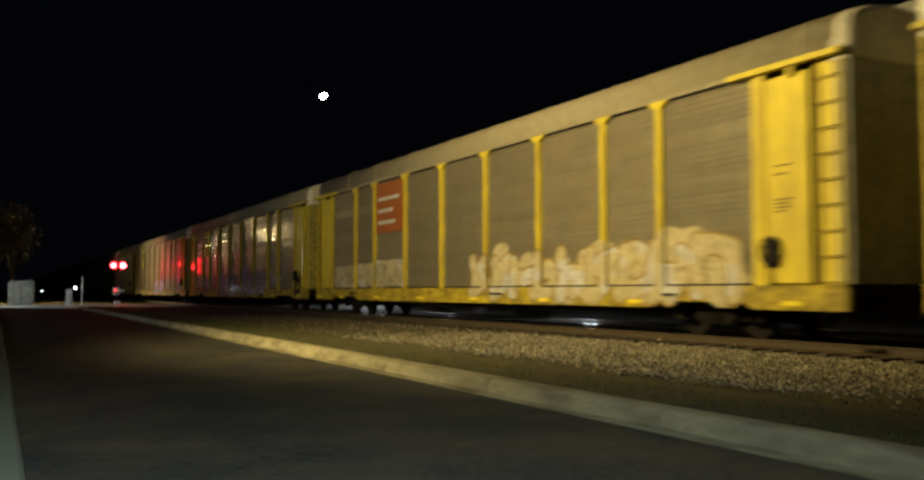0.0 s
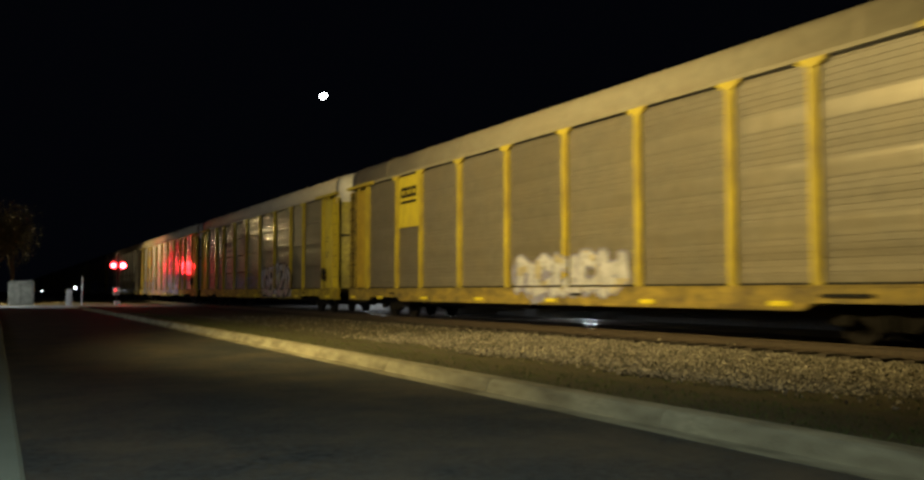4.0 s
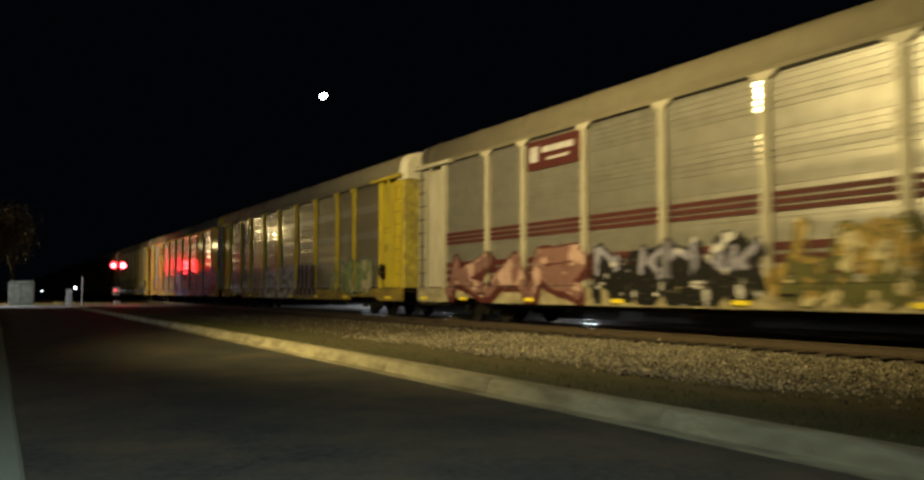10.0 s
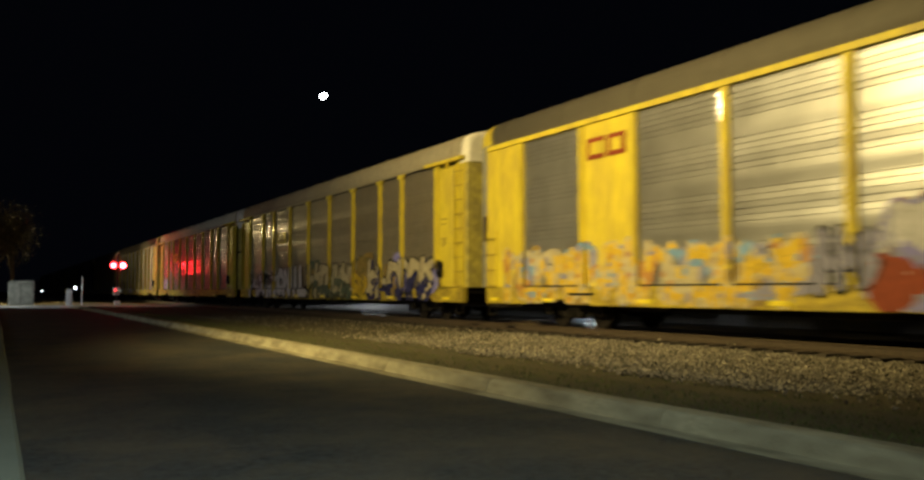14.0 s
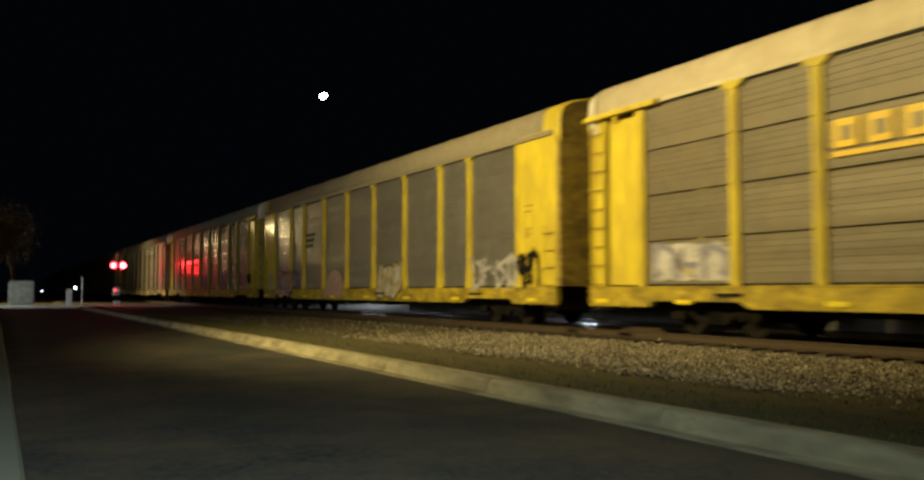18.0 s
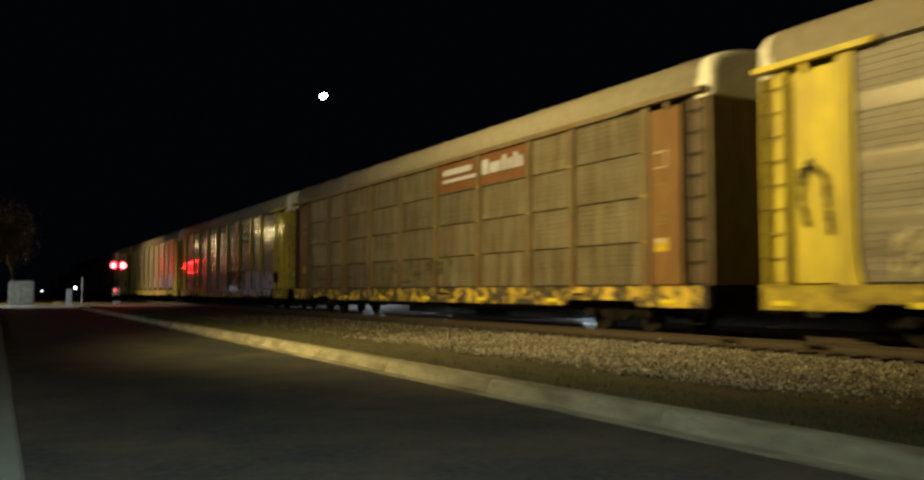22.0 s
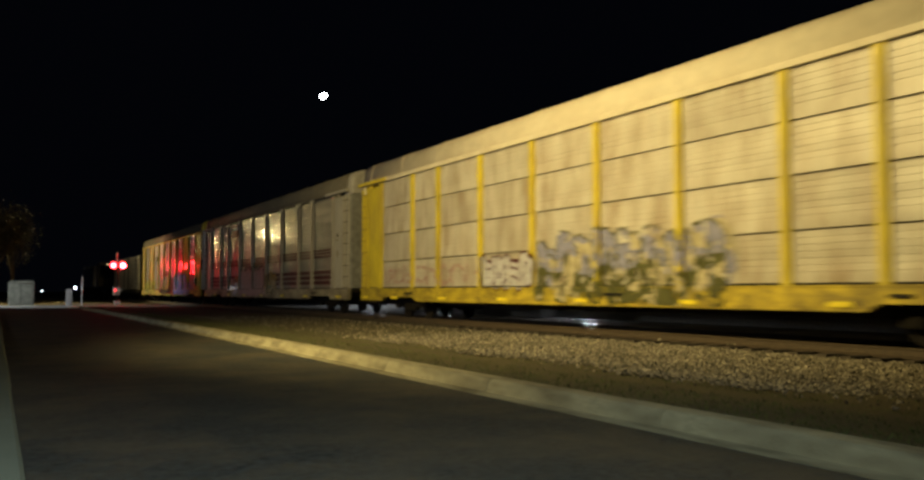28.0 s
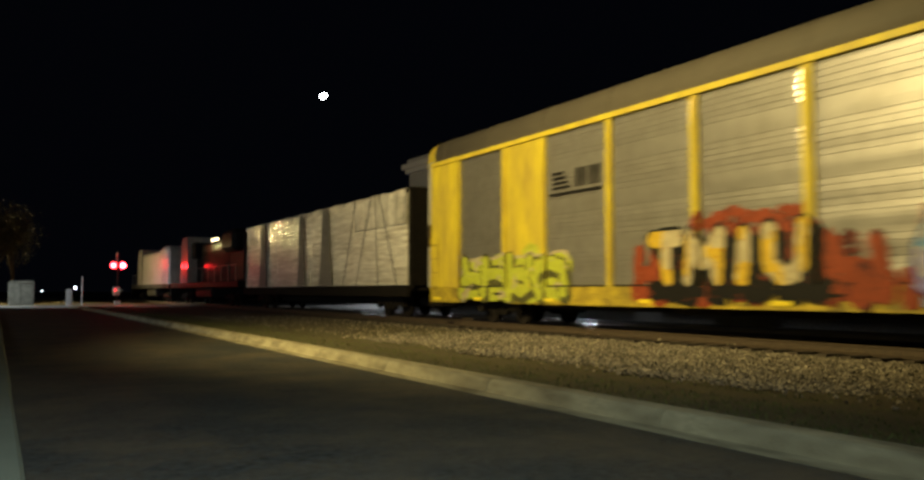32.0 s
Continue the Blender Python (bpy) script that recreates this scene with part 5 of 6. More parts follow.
    lines(c, 6.85, 9.0, 3.25, 1, BLACK, 0.2, 0.06)
    for i in range(4):
        plate(c, "emblem", "black bar emblem", 6.95, 7.7 - 0.1 * i, 3.4 + 0.12 * i, 3.47 + 0.12 * i, BLACK, -0.02)
    for a in (7.95, 8.2, 8.5, 8.75):
        plate(c, "emblem", "", a, a + 0.16, 3.4, 3.85, BLACK, -0.02)
    spray(c, "yellow-green graffiti", 2, 7.6, 0.66, 2.0, 4, ["lime"], "olive", "olive", ["lime"], 0.17, 171, ["cream"], block=["lime"], rim="cream", tight=1.15)
    spray(c, "red cloud", 10.2, 13.2, 0.66, 2.0, 4, ["red"], None, None, ["red", "maroon", "red"], 0.2, 175, tight=1.3)
    spray(c, "ragged red cloud", 13.0, 16.4, 0.66, 2.1, 5, ["red", "red", "maroon"], None, None, ["red", "red", "maroon"], 0.22, 179, tight=1.4, worn=0.2)
    spray(c, "ragged red end of the cloud", 15.8, 17.0, 0.66, 1.3, 3, ["red"], None, None, ["red"], 0.1, 178)
    spray(c, "red cap over the letters", 12.0, 14.6, 1.9, 2.5, 6, ["red"], None, None, ["red", "maroon"], 0.12, 176, tight=1.6, lean=0.3, worn=0.25)
    spray(c, "blurred black base", 10.7, 15.4, 0.66, 1.15, 8, ["black"], None, None, ["black"], 0.1, 177, worn=0.2)
    spray(c, "cream block letters with black edges", 10.7, 14.9, 1.0, 2.2, "TMIU", ["cream", "cream", "yellow"], "black", "black", None, 0.17, 172, drop=5, edge=0.06, worn=0.0)
    spray(c, "pale blue bubble letters with dark edges", 17, 21.8, 0.66, 2.3, "COMPS", ["blue", "violet"], "navy", None, None, 0.2, 173, None, block=["blue", "violet"], rim="pink", tight=1.35, worn=0.0, shine="white")
    spray(c, "pink and violet end flourish", 21.8, 23.4, 0.66, 1.6, 3, ["violet", "grey", "pink"], "black", None, ["violet"], 0.12, 174, tight=1.3)


wagons()


def lumber_wagon():
    car = tagged(new("lumber_wagon"), "flat wagon loaded with plastic-wrapped lumber packs", "freight wagon", "wagons of the train")
    n = 22.3
    h = n / 2
    wrap = mat("glossy_lumber_wrap", (0.74, 0.72, 0.65), 0.3, scale=3, vary=0.2, bump=0.3, bump_scale=3, grain=(1, 0.5, 3), coat=0.4, dirt=(0.2, 0.19, 0.16), dirt_scale=1.0, dirt_amount=0.8)
    board = mat("wrapped_board_stack", (0.80, 0.78, 0.70), 0.36, coat=0.4, scale=4, vary=0.25, bump=0.4, bump_scale=3, grain=(1, 0.4, 4), dirt=(0.34, 0.30, 0.22), dirt_scale=1.4, dirt_amount=1.0, stretch=(1, 0.35, 5), rnd=0.1)
    part("underframe", boxed(((-0.4, -h - 0.3, 0.4), (0.4, h + 0.3, 1.0)), ((-1.5, -h, 0.92), (1.5, h, 1.1)), ((-1.55, -h, 0.72), (-1.44, h, 1.08)), ((1.44, -h, 0.72), (1.55, h, 1.08))), TRUCK, car)
    for s in (-1, 1):
        bm = boxed(((-1.5, s * h - 0.12, 1.1), (1.5, s * h + 0.02, 4.4)))
        wall = part("bulkhead", bm, TRUCK, car, "ribbed steel end bulkhead")
        for z in (1.6, 2.2, 2.8, 3.4, 4.0):
            part("rib", boxed(((-1.5, s * (h + 0.05) - 0.06, z), (1.5, s * (h + 0.05) + 0.06, z + 0.12))), TRUCK, wall)
        for x in (-1.45, -0.5, 0.5, 1.35):
            part("stake", boxed(((x, s * (h + 0.08) - 0.06, 1.0), (x + 0.12, s * (h + 0.08) + 0.06, 4.4))), TRUCK, wall)
    bm = boxed(((-0.06, -h, 1.1), (0.06, h, 4.3)))
    part("centre_beam", bm, TRUCK, car)
    random.seed(7)
    # tiers of boards, in layers with shallow gaps
    edges = [-h + 0.25, -h + 5.4, -h + 10.6, -h + 15.9, h - 0.2]
    for a, b in zip(edges[:-1], edges[1:]):
        for side in (-1, 1):
            z = 1.12
            for r in range(5):
                top = z + 0.635
                out = 1.45 + random.uniform(-0.02, 0.02)
                bm = bmesh.new()
                for k in range(3):
                    lo, hi = z + k * 0.212, z + k * 0.212 + 0.19
                    box(bm, (min(side * 0.1, side * (out - 0.01 * (k % 2))), a, lo), (max(side * 0.1, side * (out - 0.01 * (k % 2))), b + 0.01, hi))
                box(bm, (min(side * 0.1, side * (out - 0.04)), a + 0.02, z), (max(side * 0.1, side * (out - 0.04)), b, top))
                part("lumber_pack", bm, board, car, "pack of boards in ruffled pale wrap")
                z = top - 0.01

    def drape(y0, y1, z0, seed):
        """A loose sheet over the near side and top, in folds."""
        rng = random.Random(seed)
        f = [rng.uniform(0, 6) for _ in range(5)]
        rows = [(-1.49, z0 + (4.33 - z0) * i / 14) for i in range(15)] + [(-1.42, 4.40), (-1.2, 4.44), (-0.5, 4.46), (0.3, 4.45), (1.2, 4.42), (1.47, 4.30)]
        n = int((y1 - y0) / 0.12)
        verts, faces = [], []
        for x, z in rows:
            for j in range(n + 1):
                y = y0 + (y1 - y0) * j / n
                w = 0.03 * math.sin(2.6 * y + 0.7 * z + f[0]) + 0.022 * math.sin(5.3 * y - 1.6 * z + f[1]) + 0.014 * math.sin(11 * y + 2.5 * z + f[2])
                verts.append((x - abs(w) if x < -1.45 else x, y, z + (0.5 * w if z > 4.35 else 0)))
        for i in range(len(rows) - 1):
            for j in range(n):
                q = i * (n + 1) + j
                faces.append((q, q + 1, q + n + 2, q + n + 1))
        me = raw_mesh("wrap_sheet", verts, faces, [wrap])
        for p in me.polygons:
            p.use_smooth = True
        part("wrap_sheet", me, None, car, "crumpled pale plastic wrap")

    drape(-h + 0.2, -h + 5.2, 3.2, 1)
    drape(-h + 5.3, h - 0.2, 4.2, 3)
    dark = mat("dark_sheet_flap", (0.17, 0.165, 0.15), 0.6, scale=4, vary=0.25, bump=0.3, bump_scale=6)
    for lo, hi in ((6.4, 8.0), (0.1, 1.3), (-3.5, -1.8)):
        bm = bmesh.new()
        mid = (lo + hi) / 2
        extrude(bm, [(lo, 1.14), (hi, 1.14), (mid + 0.33 * (hi - lo), 2.6), (mid + 0.24 * (hi - lo), 4.33), (mid - 0.24 * (hi - lo), 4.33), (mid - 0.33 * (hi - lo), 2.4)], "x", -1.52, -1.50)
        part("sheet_flap", bm, dark, car, "dark hanging sheet between the packs")
    for a, b in ((0.9, 2.5), (2.6, 2.9), (4.8, 3.3), (6.2, 4.9)):
        part("tie_rope", made(tube, (-1.56, -h + a, 1.12), (-1.56, -h + b, 4.34), 0.014), DARK, car, "dark slanting tie rope")
    trucks(car, h - 2.6)
    for e in (0, 1):
        c = part("coupler", COUPLER, None, car)
        c.matrix_basis = Matrix.Rotation(math.pi * e, 4, "Z") @ Matrix.Translation((0, h + 0.2, 0))
    TRAIN.append((car, 17 * PITCH + 38.04 + 0.4 + h))


lumber_wagon()


def locomotive(offset, label, body, backward=False, lamps=True, front=None, cowl=False):
    """A six-axle road engine; its cab looks the way the train goes (towards -y)."""
    car = tagged(new("locomotive"), label, "locomotive", "engines of the train")
    h = 11.0
    bm = boxed(((-1.5, -h, 1.15), (1.5, h, 1.5)))
    box(bm, (-1.2, -2.6, 0.45), (1.2, 2.6, 1.2), 0.12)
    part("frame", bm, BLACK, car, "black frame with fuel tank")
    bm = bmesh.new()
    extrude(bm, [(-6.8, 1.5), (-10.2, 1.5), (-10.2, 2.55), (-9.9, 2.8), (-6.8, 3.0)], "x", -0.85, 0.85)
    part("nose", bm, front or body, car)
    bm = bmesh.new()
    extrude(bm, [(-6.8, 1.5), (-6.8, 3.4), (-6.45, 4.5), (-6.1, 4.8), (-4.1, 4.8), (-4.1, 1.5)], "x", -1.5, 1.5)
    part("cab", bm, front or body, car)
    bm = boxed(((-1.52, -6.1, 3.35), (-1.505, -5.4, 4.05)), ((-1.52, -5.2, 3.35), (-1.505, -4.5, 4.05)))
    part("cab_window", bm, GLASSY, car)
    bm = bmesh.new()
    for x in (-1.3, -0.45, 0.55):
        v = [bm.verts.new(p) for p in ((x, -6.83, 3.5), (x + 0.75, -6.83, 3.5), (x + 0.75, -6.56, 4.3), (x, -6.56, 4.3))]
        bm.faces.new(v)
    part("windscreen", bm, GLASSY, car)
    bm = bmesh.new()
    box(bm, (-0.85, -4.1, 1.5), (0.85, 9.9, 4.25), 0.12)
    box(bm, (-1.5, 6.6, 3.3), (1.5, 9.6, 4.6), 0.25)
    box(bm, (-1.25, -4.05, 3.2), (1.25, -2.6, 4.35), 0.1)
    if cowl:
        box(bm, (-1.46, -4.0, 1.2), (1.46, 10.2, 4.3), 0.18)
    hood = part("long_hood", bm, body, car)
    for i in range(0 if cowl else 14):
        for s in (-1, 1):
            part("hood_door", boxed(((s * 0.865 - 0.02, 0, 1.7), (s * 0.865 + 0.02, 0.5, 3.6)), bevel=0.008), body, hood).location = (0, -2.4 + i * 0.62, 0)
    part("exhaust_stack", boxed(((-0.4, 0.2, 4.2), (0.4, 1.2, 4.5))), BLACK, car)
    lit = mat("headlight_and_glint_glow", (1.0, 0.8, 0.42), glow=5.0, vary=0.0)
    board = mat("number_board_glow", (1.0, 0.85, 0.3), glow=0.7, vary=0.0)
    for x in (-0.2, 0.2) if lamps and not backward else ():
        bm = bmesh.new()
        tube(bm, (x, -6.62, 4.72), (x, -6.3, 4.72), 0.13, sides=12)
        part("headlight", bm, lit, car, "lit white headlight")
    for s in (-1, 1):
        if not lamps:
            board = body
        part("number_board", boxed(((s * 0.85 - 0.25, -6.55, 4.55), (s * 0.85 + 0.25, -6.4, 4.72))), board, car, "dim lit board")
        bm = bmesh.new()
        tube(bm, (s * 0.75, -10.25, 1.75), (s * 0.75, -10.18, 1.75), 0.1, sides=10)
        part("ditch_light", bm, mat("dim_ditch_light", (1.0, 0.95, 0.85), glow=3.0, vary=0.0), car)
        bm = bmesh.new()
        for i in range(12):
            y = -10.6 + i * 1.9
            tube(bm, (s * 1.45, y, 1.5), (s * 1.45, y, 2.45), 0.022, sides=6)
        tube(bm, (s * 1.45, -10.6, 2.45), (s * 1.45, 10.4, 2.45), 0.022, sides=6)
        part("handrail", bm, WHITE, car, "white handrail")
        part("plow_side", boxed(((s * 0.8 - 0.7, s * 0 - 11.15, 0.3), (s * 0.8 + 0.7, -10.95, 1.2)), bevel=0.03), BLACK, car)
    trucks(car, 7.3)
    for e in (0, 1):
        c = part("coupler", COUPLER, None, car)
        c.matrix_basis = Matrix.Rotation(math.pi * e, 4, "Z") @ Matrix.Translation((0, h - 0.1, 0))
    if backward:
        for child in car.children:
            child.matrix_basis = Matrix.Rotation(math.pi, 4, "Z") @ child.matrix_basis
        # Glowing discs stand for sodium glints on the hood's shiny parts.
        for y in (-2.9, -2.2, -1.3) if lamps else ():
            bm = bmesh.new()
            tube(bm, (-0.95, y, 4.32), (-0.86, y, 4.32), 0.1, sides=12)
            part("walkway_light", bm, lit, car, "small glowing yellow disc for a glint on the hood")
    TRAIN.append((car, offset + h))


LOCO_AT = 17 * PITCH + 38.04 + 24.3
PALE_ENGINE = mat("pale_engine_paint", (0.40, 0.38, 0.35), 0.5, scale=5, vary=0.2, dirt=(0.18, 0.16, 0.13), coat=0.2)
locomotive(LOCO_AT, "dark road locomotive, pale nose, small lamps and glowing glints", mat("black_engine_paint", (0.014, 0.014, 0.015), 0.6, scale=5, vary=0.2, spec=0.1, coat=0.08), True, front=PALE_ENGINE)
locomotive(LOCO_AT + 22.8, "pale grey road locomotive with a full-width body", mat("grey_engine_paint", (0.5, 0.49, 0.47), 0.4, scale=5, vary=0.2, dirt=(0.2, 0.18, 0.15), coat=0.4), True, False, cowl=True)


# ---- the level crossing and what stands around it ----
def moon():
    direction = (VIEW.to_3x3() @ Vector(((549 - 784) / 1522, (407 - 163) / 1522, -1))).normalized()
    bm = bmesh.new()
    bmesh.ops.create_uvsphere(bm, u_segments=32, v_segments=20, radius=13.6)
    ob = part("moon", bm, mat("moon_glow", (0.92, 0.96, 1.0), glow=9.0, vary=0.0), None)
    ob.location = Vector((0, 0, 1.15)) + 3000 * direction
    ob.matrix_world = Matrix.Translation(ob.location) @ VIEW.to_3x3().to_4x4() @ Matrix.Rotation(radians(32), 4, "Z") @ Matrix.Diagonal((1.0, 0.72, 1.0, 1.0))
    tagged(ob, "bright gibbous moon in a black sky", "moon", kind="structure")


moon()

STEELGREY = mat("galvanised_mast", (0.45, 0.45, 0.44), 0.45, metal=0.6, scale=8, vary=0.15)
REDGLOW = mat("red_flasher_glow", (1.0, 0.013, 0.018), glow=170.0, vary=0.0)
REDHALF = mat("red_flasher_half_glow", (1.0, 0.013, 0.018), glow=95.0, vary=0.0)
REDDIM = mat("dim_red_flasher", (1.0, 0.03, 0.04), glow=4.0, vary=0.0)


def crossing_signal(x, y, label, glows, turn=0):
    sig = tagged(new("crossing_signal"), label, "crossing signal", "crossing signals")
    sig.matrix_world = pose(x, y, 0, 0, 0, turn)
    bm = bmesh.new()
    tube(bm, (0, 0, 0), (0, 0, 4.4), 0.07, 0.06, 10)
    part("mast", bm, TRUCK, sig)
    part("base", boxed(((-0.25, -0.25, 0), (0.25, 0.25, 0.35)), bevel=0.03), STEELGREY, sig)
    for a in (-45, 45):
        bm = boxed(((-0.65, -0.015, -0.11), (0.65, 0.015, 0.11)))
        ob = part("crossbuck", bm, WHITE, sig, "white crossbuck board")
        ob.matrix_basis = Matrix.Translation((-0.09 - 0.0002 * a, 0, 3.95)) @ Matrix.Rotation(radians(90), 4, "Z") @ Matrix.Rotation(radians(a), 4, "Y")
    bm = bmesh.new()
    tube(bm, (-0.5, 0, 3.35), (0.5, 0, 3.35), 0.035)
    part("cross_arm", bm, TRUCK, sig)
    for s, glow in zip((-0.38, 0.38), glows):
        bm = bmesh.new()
        tube(bm, (s, -0.03, 3.35), (s, 0.0, 3.35), 0.3, 0.3, 20)
        tube(bm, (s, -0.3, 3.5), (s, -0.03, 3.5), 0.17, 0.17, 10)
        back = part("flasher", bm, BLACK, sig, "round black flasher housing")
        bm = bmesh.new()
        tube(bm, (s, -0.34, 3.35), (s, -0.32, 3.35), 0.24, 0.24, 16)
        part("lens", bm, glow, back, "red glowing lens")
    part("gate_motor", boxed(((-0.35, -0.2, 0.8), (0.2, 0.2, 1.5)), bevel=0.03), STEELGREY, sig)
    bm = bmesh.new()
    tube(bm, (-0.3, -0.25, 1.15), (-0.35, -6.5, 1.2), 0.06, 0.03)
    part("gate_arm", bm, WHITE, sig, "lowered gate arm")
    bm = bmesh.new()
    tube(bm, (-0.5, -3.02, 1.22), (-0.5, -2.98, 1.22), 0.09, sides=10)
    part("gate_lamp", bm, REDDIM, sig, "small red gate lamp")


crossing_signal(9.3, 82.0, "crossing signal with glowing red flashers and crossbuck", (REDHALF, REDGLOW))


def signal_cabinet():
    ob = tagged(new("signal_cabinet"), "pale metal signal cabinet beside the crossing", "cabinet")
    skin = mat("pale_cabinet_paint", (0.15, 0.15, 0.12), 0.6, scale=5, vary=0.2, dirt=(0.04, 0.04, 0.03), dirt_scale=2.6, dirt_amount=1.0)
    ob.location = (1.85, 80.0, -0.03)
    part("body", boxed(((-0.92, -0.8, 0.05), (0.92, 0.8, 1.85)), bevel=0.03), skin, ob)
    bm = bmesh.new()
    extrude(bm, [(-0.98, 1.85), (0.98, 1.85), (0.8, 2.0), (-0.8, 2.0)], "y", -0.87, 0.87)
    part("roof", bm, skin, ob)
    part("door", boxed(((-0.8, -0.83, 0.2), (-0.05, -0.8, 1.75)), bevel=0.01), skin, ob)
    part("door", boxed(((0.05, -0.83, 0.2), (0.8, -0.83 + 0.03, 1.75)), bevel=0.01), skin, ob)
    part("plinth", boxed(((-1.15, -0.9, 0), (1.15, 0.9, 0.06))), CONCRETE, ob)


signal_cabinet()


def small_posts():
    ob = tagged(new("relay_post"), "slim grey relay box with a white lamp", "relay box")
    ob.location = (5.5, 80.0, -0.03)
    part("box", boxed(((-0.35, -0.25, 0.0), (0.1, 0.25, 1.35)), bevel=0.02), STEELGREY, ob)
    bm = bmesh.new()
    tube(bm, (0.85, 0, 0), (0.85, 0, 2.4), 0.05)
    part("post", bm, STEELGREY, ob)
    bm = bmesh.new()
    bmesh.ops.create_uvsphere(bm, u_segments=12, v_segments=8, radius=0.1)
    o = part("lamp", bm, mat("white_lamp_glow", (0.8, 0.9, 1.0), glow=12.0, vary=0.0), ob, "white glowing lamp")
    o.location = (0.3, -0.3, 1.45)


small_posts()


def far_light(x, y, z, strength, size, label):
    ob = tagged(new("distant_lamp"), label, "street lamp", "distant lamps")
    ob.location = (x, y, -0.03)
    bm = bmesh.new()
    tube(bm, (0, 0, 0), (0, 0, z), 0.06, 0.05)
    part("pole", bm, STEELGREY, ob)
    bm = bmesh.new()
    bmesh.ops.create_uvsphere(bm, u_segments=10, v_segments=8, radius=size)
    o = part("globe", bm, mat("distant_lamp_glow_%d" % strength, (0.8, 0.9, 1.0), glow=strength, vary=0.0), ob, "glowing white globe")
    o.location = (0, 0, z + size)


far_light(6.3, 150, 1.1, 4, 0.13, "small distant white lamp on a short pole")


def street_lamp(x, y, z, reach, label):
    ob = tagged(new("street_lamp"), label, "street lamp", "street lamps")
    ob.location = (x, y, 0)
    bm = bmesh.new()
    tube(bm, (0, 0, 0), (0, 0, z), 0.11, 0.07, 10)
    tube(bm, (0, 0, z), (reach, 0, z + 0.25), 0.045, 0.035, 8)
    part("pole", bm, STEELGREY, ob)
    bm = bmesh.new()
    box(bm, (reach - 0.35, -0.17, z + 0.2), (reach + 0.45, 0.17, z + 0.36), 0.05)
    part("lamp_head", bm, STEELGREY, ob)


street_lamp(-7.0, 140.0, 8.1, 2.0, "grey steel street lamp with a sodium light")
street_lamp(-5.5, 75.0, 7.2, 2.0, "grey steel street lamp with a cool light")
street_lamp(-38.0, 23.0, 4.1, 2.0, "added steel pole that carries the fill light")
street_lamp(25.0, 68.0, 4.5, 2.0, "low steel yard lamp with a cool light")


def sodium_post():
    """A floodlight that looks at the tracks."""
    ob = tagged(new("wall_lamp"), "sodium floodlight on a steel wall bracket", "wall lamp")
    ob.location = (-4.0, 15.6, 0)
    bm = bmesh.new()
    tube(bm, (0, -1.58, 9.05), (0.0, 0, 9.05), 0.05, 0.05, 8)
    tube(bm, (0, -1.58, 8.3), (0.0, 0, 9.05), 0.03, 0.03, 8)
    part("bracket", bm, STEELGREY, ob)
    bm = bmesh.new()
    tube(bm, (0, 0, 8.92), (0, 0, 9.1), 0.4, 0.15, 20)
    part("lamp_head", bm, STEELGREY, ob)


sodium_post()


def cool_wall_lamp():
    """A small lamp on an arm over the pavement."""
    ob = tagged(new("wall_lamp"), "small cool white lamp on a steel wall arm", "wall lamp")
    ob.location = (-2.75, -1.0, 0)
    bm = bmesh.new()
    tube(bm, (-0.02, 0, 5.75), (1.75, 0, 5.75), 0.035, 0.03, 8)
    tube(bm, (-0.02, 0, 5.2), (0.7, 0, 5.73), 0.02, 0.02, 8)
    part("bracket", bm, STEELGREY, ob)
    part("lamp_head", made(tube, (1.75, 0, 5.68), (1.75, 0, 5.85), 0.22, 0.1, 16), STEELGREY, ob)


cool_wall_lamp()


def tree(x, y, height, seed, label):
    rng = random.Random(seed)
    ob = tagged(new("tree"), label, "tree", "trees by the crossing")
    ob.location = (x, y, -0.03)
    bm = bmesh.new()
    tips = []

    def grow(a, d, length, r, depth):
        b = a + d * length
        tube(bm, a, b, r, r * 0.68, 7 if depth < 2 else 5)
        if depth == 4:
            tips.append(b)
            return
        for _ in range(3 if depth < 3 else 2):
            nd = (d + Vector((rng.uniform(-0.7, 0.7), rng.uniform(-0.7, 0.7), rng.uniform(-0.1, 0.5)))).normalized()
            grow(b, nd, length * rng.uniform(0.6, 0.8), r * 0.62, depth + 1)

    grow(Vector((0, 0, 0)), Vector((0.03, 0, 1)), height * 0.3, height * 0.022, 0)
    part("trunk", bm, mat("bark", (0.12, 0.095, 0.07), 0.9, scale=14, vary=0.4, bump=0.6), ob)
    v, f = [], []
    for t in tips:
        for _ in range(60):
            c = t + Vector((rng.gauss(0, 0.7), rng.gauss(0, 0.7), rng.gauss(-0.3, 0.9)))
            a = Vector((rng.uniform(-1, 1), rng.uniform(-1, 1), rng.uniform(-1, 1))).normalized() * 0.1
            b = a.cross(Vector((rng.uniform(-1, 1), rng.uniform(-1, 1), rng.uniform(-1, 1)))).normalized() * 0.06
            n = len(v)
            v += [tuple(c - a), tuple(c + b), tuple(c + a), tuple(c - b)]
            f.append((n, n + 1, n + 2, n + 3))
    part("crown", raw_mesh("crown", v, f, [mat("dry_leaves", (0.10, 0.085, 0.035), 0.8, scale=3, vary=0.5)]), None, ob)


tree(1.3, 92.0, 9.5, 11, "slender dim tree at the edge of the crossing street")
tree(-0.6, 90.0, 9.0, 3, "tall dim tree with brown leaves behind the cabinet")
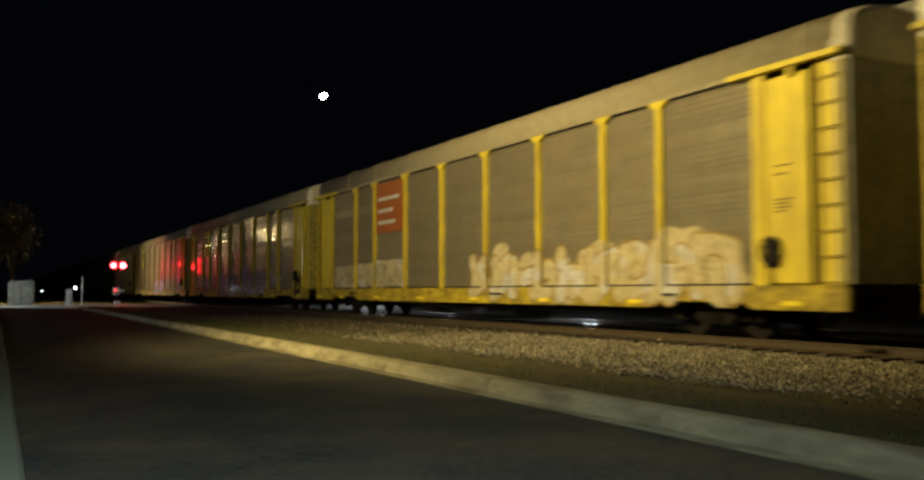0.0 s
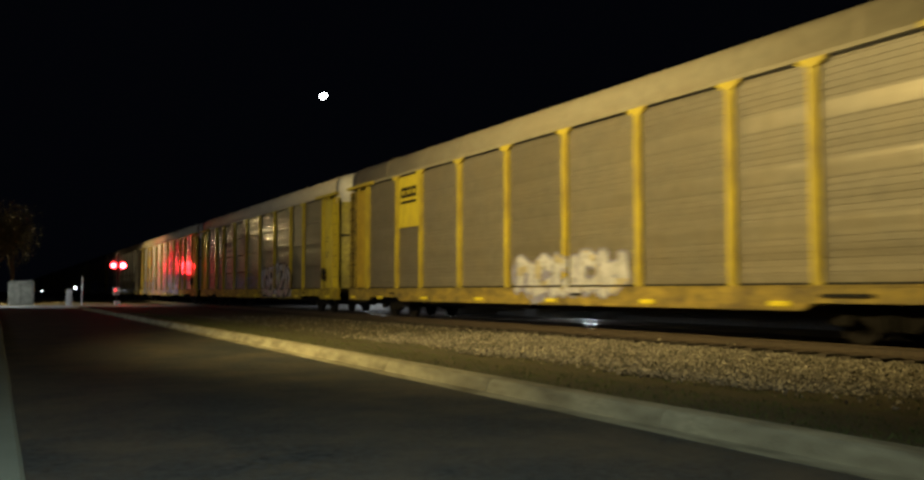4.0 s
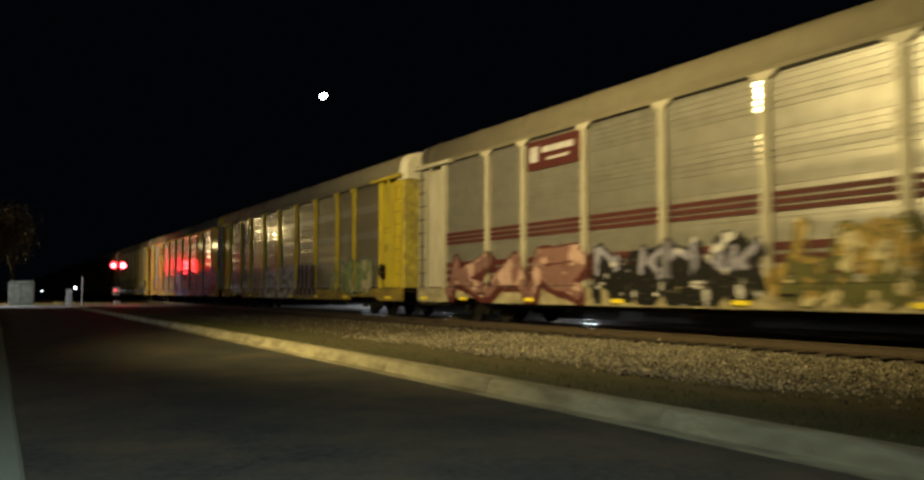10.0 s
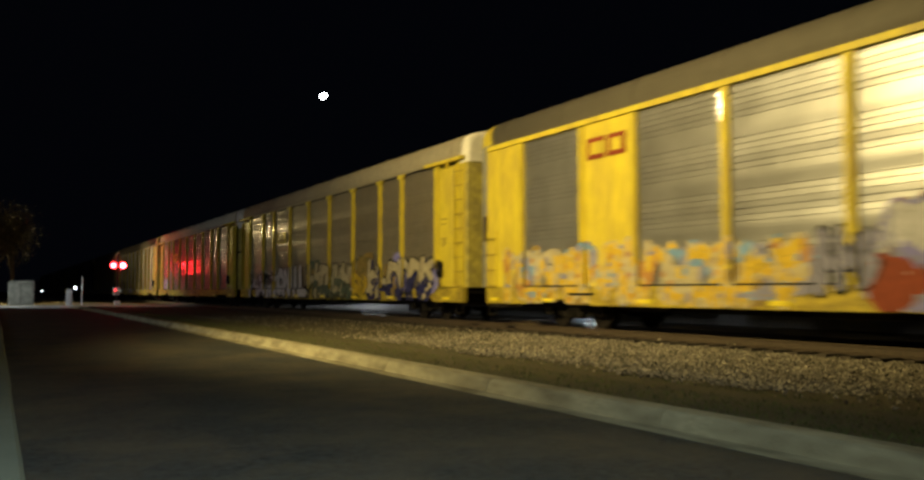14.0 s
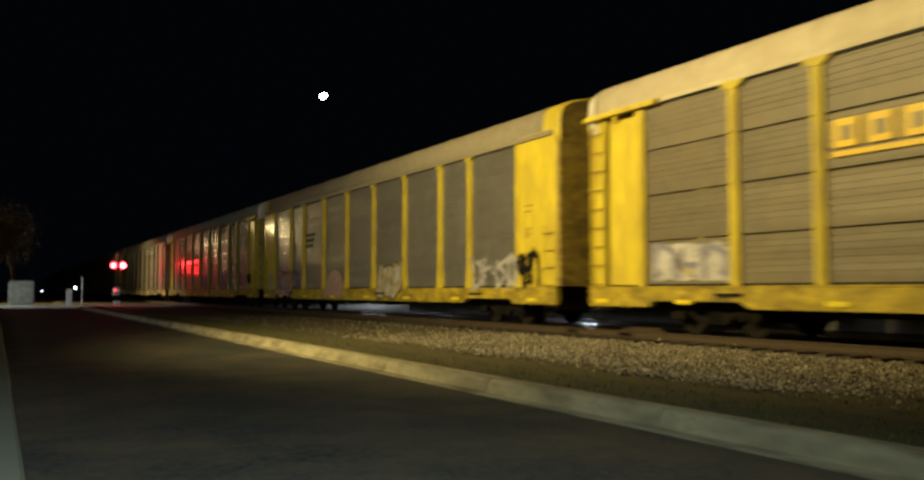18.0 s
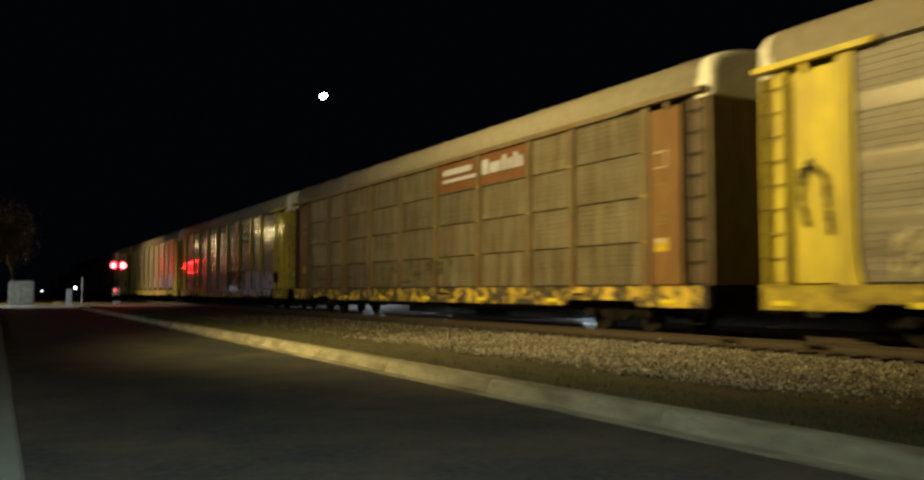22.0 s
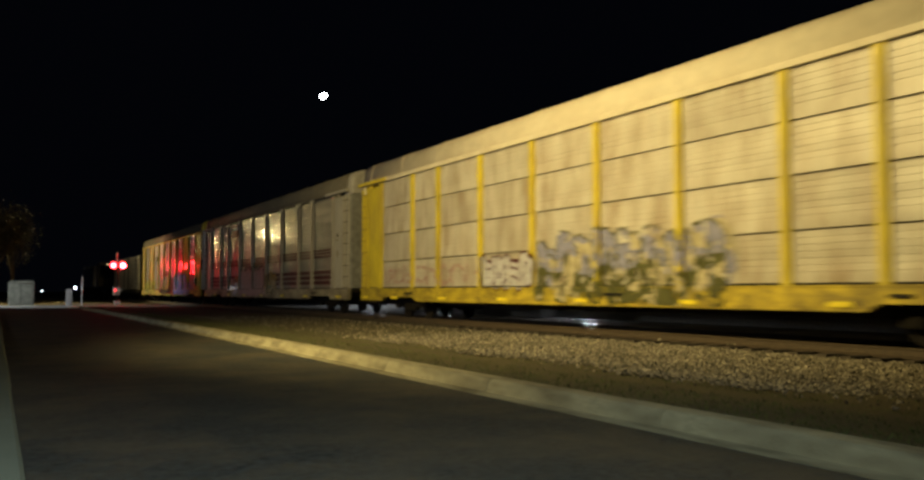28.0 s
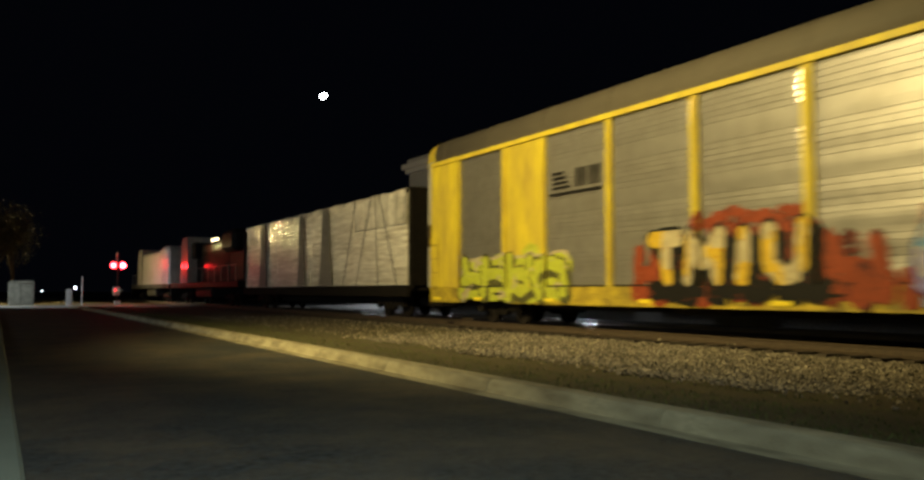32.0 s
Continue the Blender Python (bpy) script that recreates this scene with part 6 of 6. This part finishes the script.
tree(-4.5, 96.0, 10.0, 5, "tall dim tree lit faintly by a street lamp")


def buildings():
    b = tagged(new("building"), "grey two-storey building with a stepped cornice behind the tracks", "building")
    wall = mat("grey_render_wall", (0.3, 0.3, 0.29), 0.85, scale=12, vary=0.2, bump=0.2, dirt=(0.18, 0.17, 0.15), dirt_scale=0.6)
    trim = mat("pale_cornice", (0.45, 0.45, 0.44), 0.8, scale=12, vary=0.15)
    part("wall", boxed(((22.0, 12.0, 0.0), (36.0, 49.2, 8.2))), wall, b)
    part("cornice", boxed(((21.8, 11.8, 8.2), (36.2, 49.4, 8.45)), ((21.65, 11.65, 8.45), (36.35, 49.6, 8.75))), trim, b)
    part("parapet", boxed(((21.9, 11.9, 8.75), (36.1, 49.3, 9.05))), wall, b)
    for i in range(7):
        y = 15 + i * 5
        w = part("window", boxed(((21.97, y - 0.7, 4.6), (22.0, y + 0.7, 6.6))), GLASSY, b)
        part("frame", boxed(((21.93, y - 0.8, 4.5), (21.99, y - 0.7, 6.7)), ((21.93, y + 0.7, 4.5), (21.99, y + 0.8, 6.7)), ((21.93, y - 0.7, 6.6), (21.99, y + 0.7, 6.7)), ((21.90, y - 0.7, 4.5), (21.99, y + 0.7, 4.6))), trim, w)
    s = tagged(new("shop_front"), "low shop front with a lit white window behind the tracks", "building")
    s.location = (30.0, 74.5, 0.0)
    s.rotation_euler = (0, 0, radians(-22))
    part("wall", boxed(((-4, 0.05, 0), (6, 5, 3.2))), wall, s)
    glow = mat("lit_shop_window", (0.85, 0.93, 1.0), glow=3.0, vary=0.0)
    for a, c in ((-1.2, -0.5), (-0.4, 0.4), (0.5, 1.15)):
        part("window", boxed(((a, -0.01, 0.25), (c, 0.05, 1.9))), glow, s, "window lit white from inside")


buildings()


def rail_glint_lights():
    """Two wide low glowing strips, added behind the tracks for the rail glints."""
    glow = mat("rail_glint_glow", (0.9, 0.96, 1.0), glow=110.0, vary=0.0)
    for y in (30.6, 44.0):
        w = tagged(new("rail_glint_light"), "added low glowing strip that puts a glint on the rails", "window", "low lit windows")
        w.location = (21.96, y, 0)
        part("pane", boxed(((-0.012, -0.55, 0.655), (0.0, 0.55, 0.715))), glow, w, "pane glowing white, added for the rail glint")
        part("frame", boxed(((-0.03, -0.9, 0.55), (0.036, 0.9, 0.652)), ((-0.03, -0.9, 0.718), (0.036, 0.9, 0.83)), ((-0.03, -0.9, 0.652), (0.036, -0.56, 0.718)), ((-0.03, 0.56, 0.652), (0.036, 0.9, 0.718))), STEELGREY, w)


rail_glint_lights()


# ---- everything that moves ----
def motions():
    times = [0.0, 2.0, 4.0, 6.0, 8.0, 10.0, 12.0, 14.0, 16.0, 18.0, 20.0, 22.0, 24.0, 26.0, 28.0, 30.0, 32.0]
    for car, start in TRAIN:
        walk(car, [(t, pose(TRACK_X, start - run(t), RAIL_Z)) for t in times])


motions()
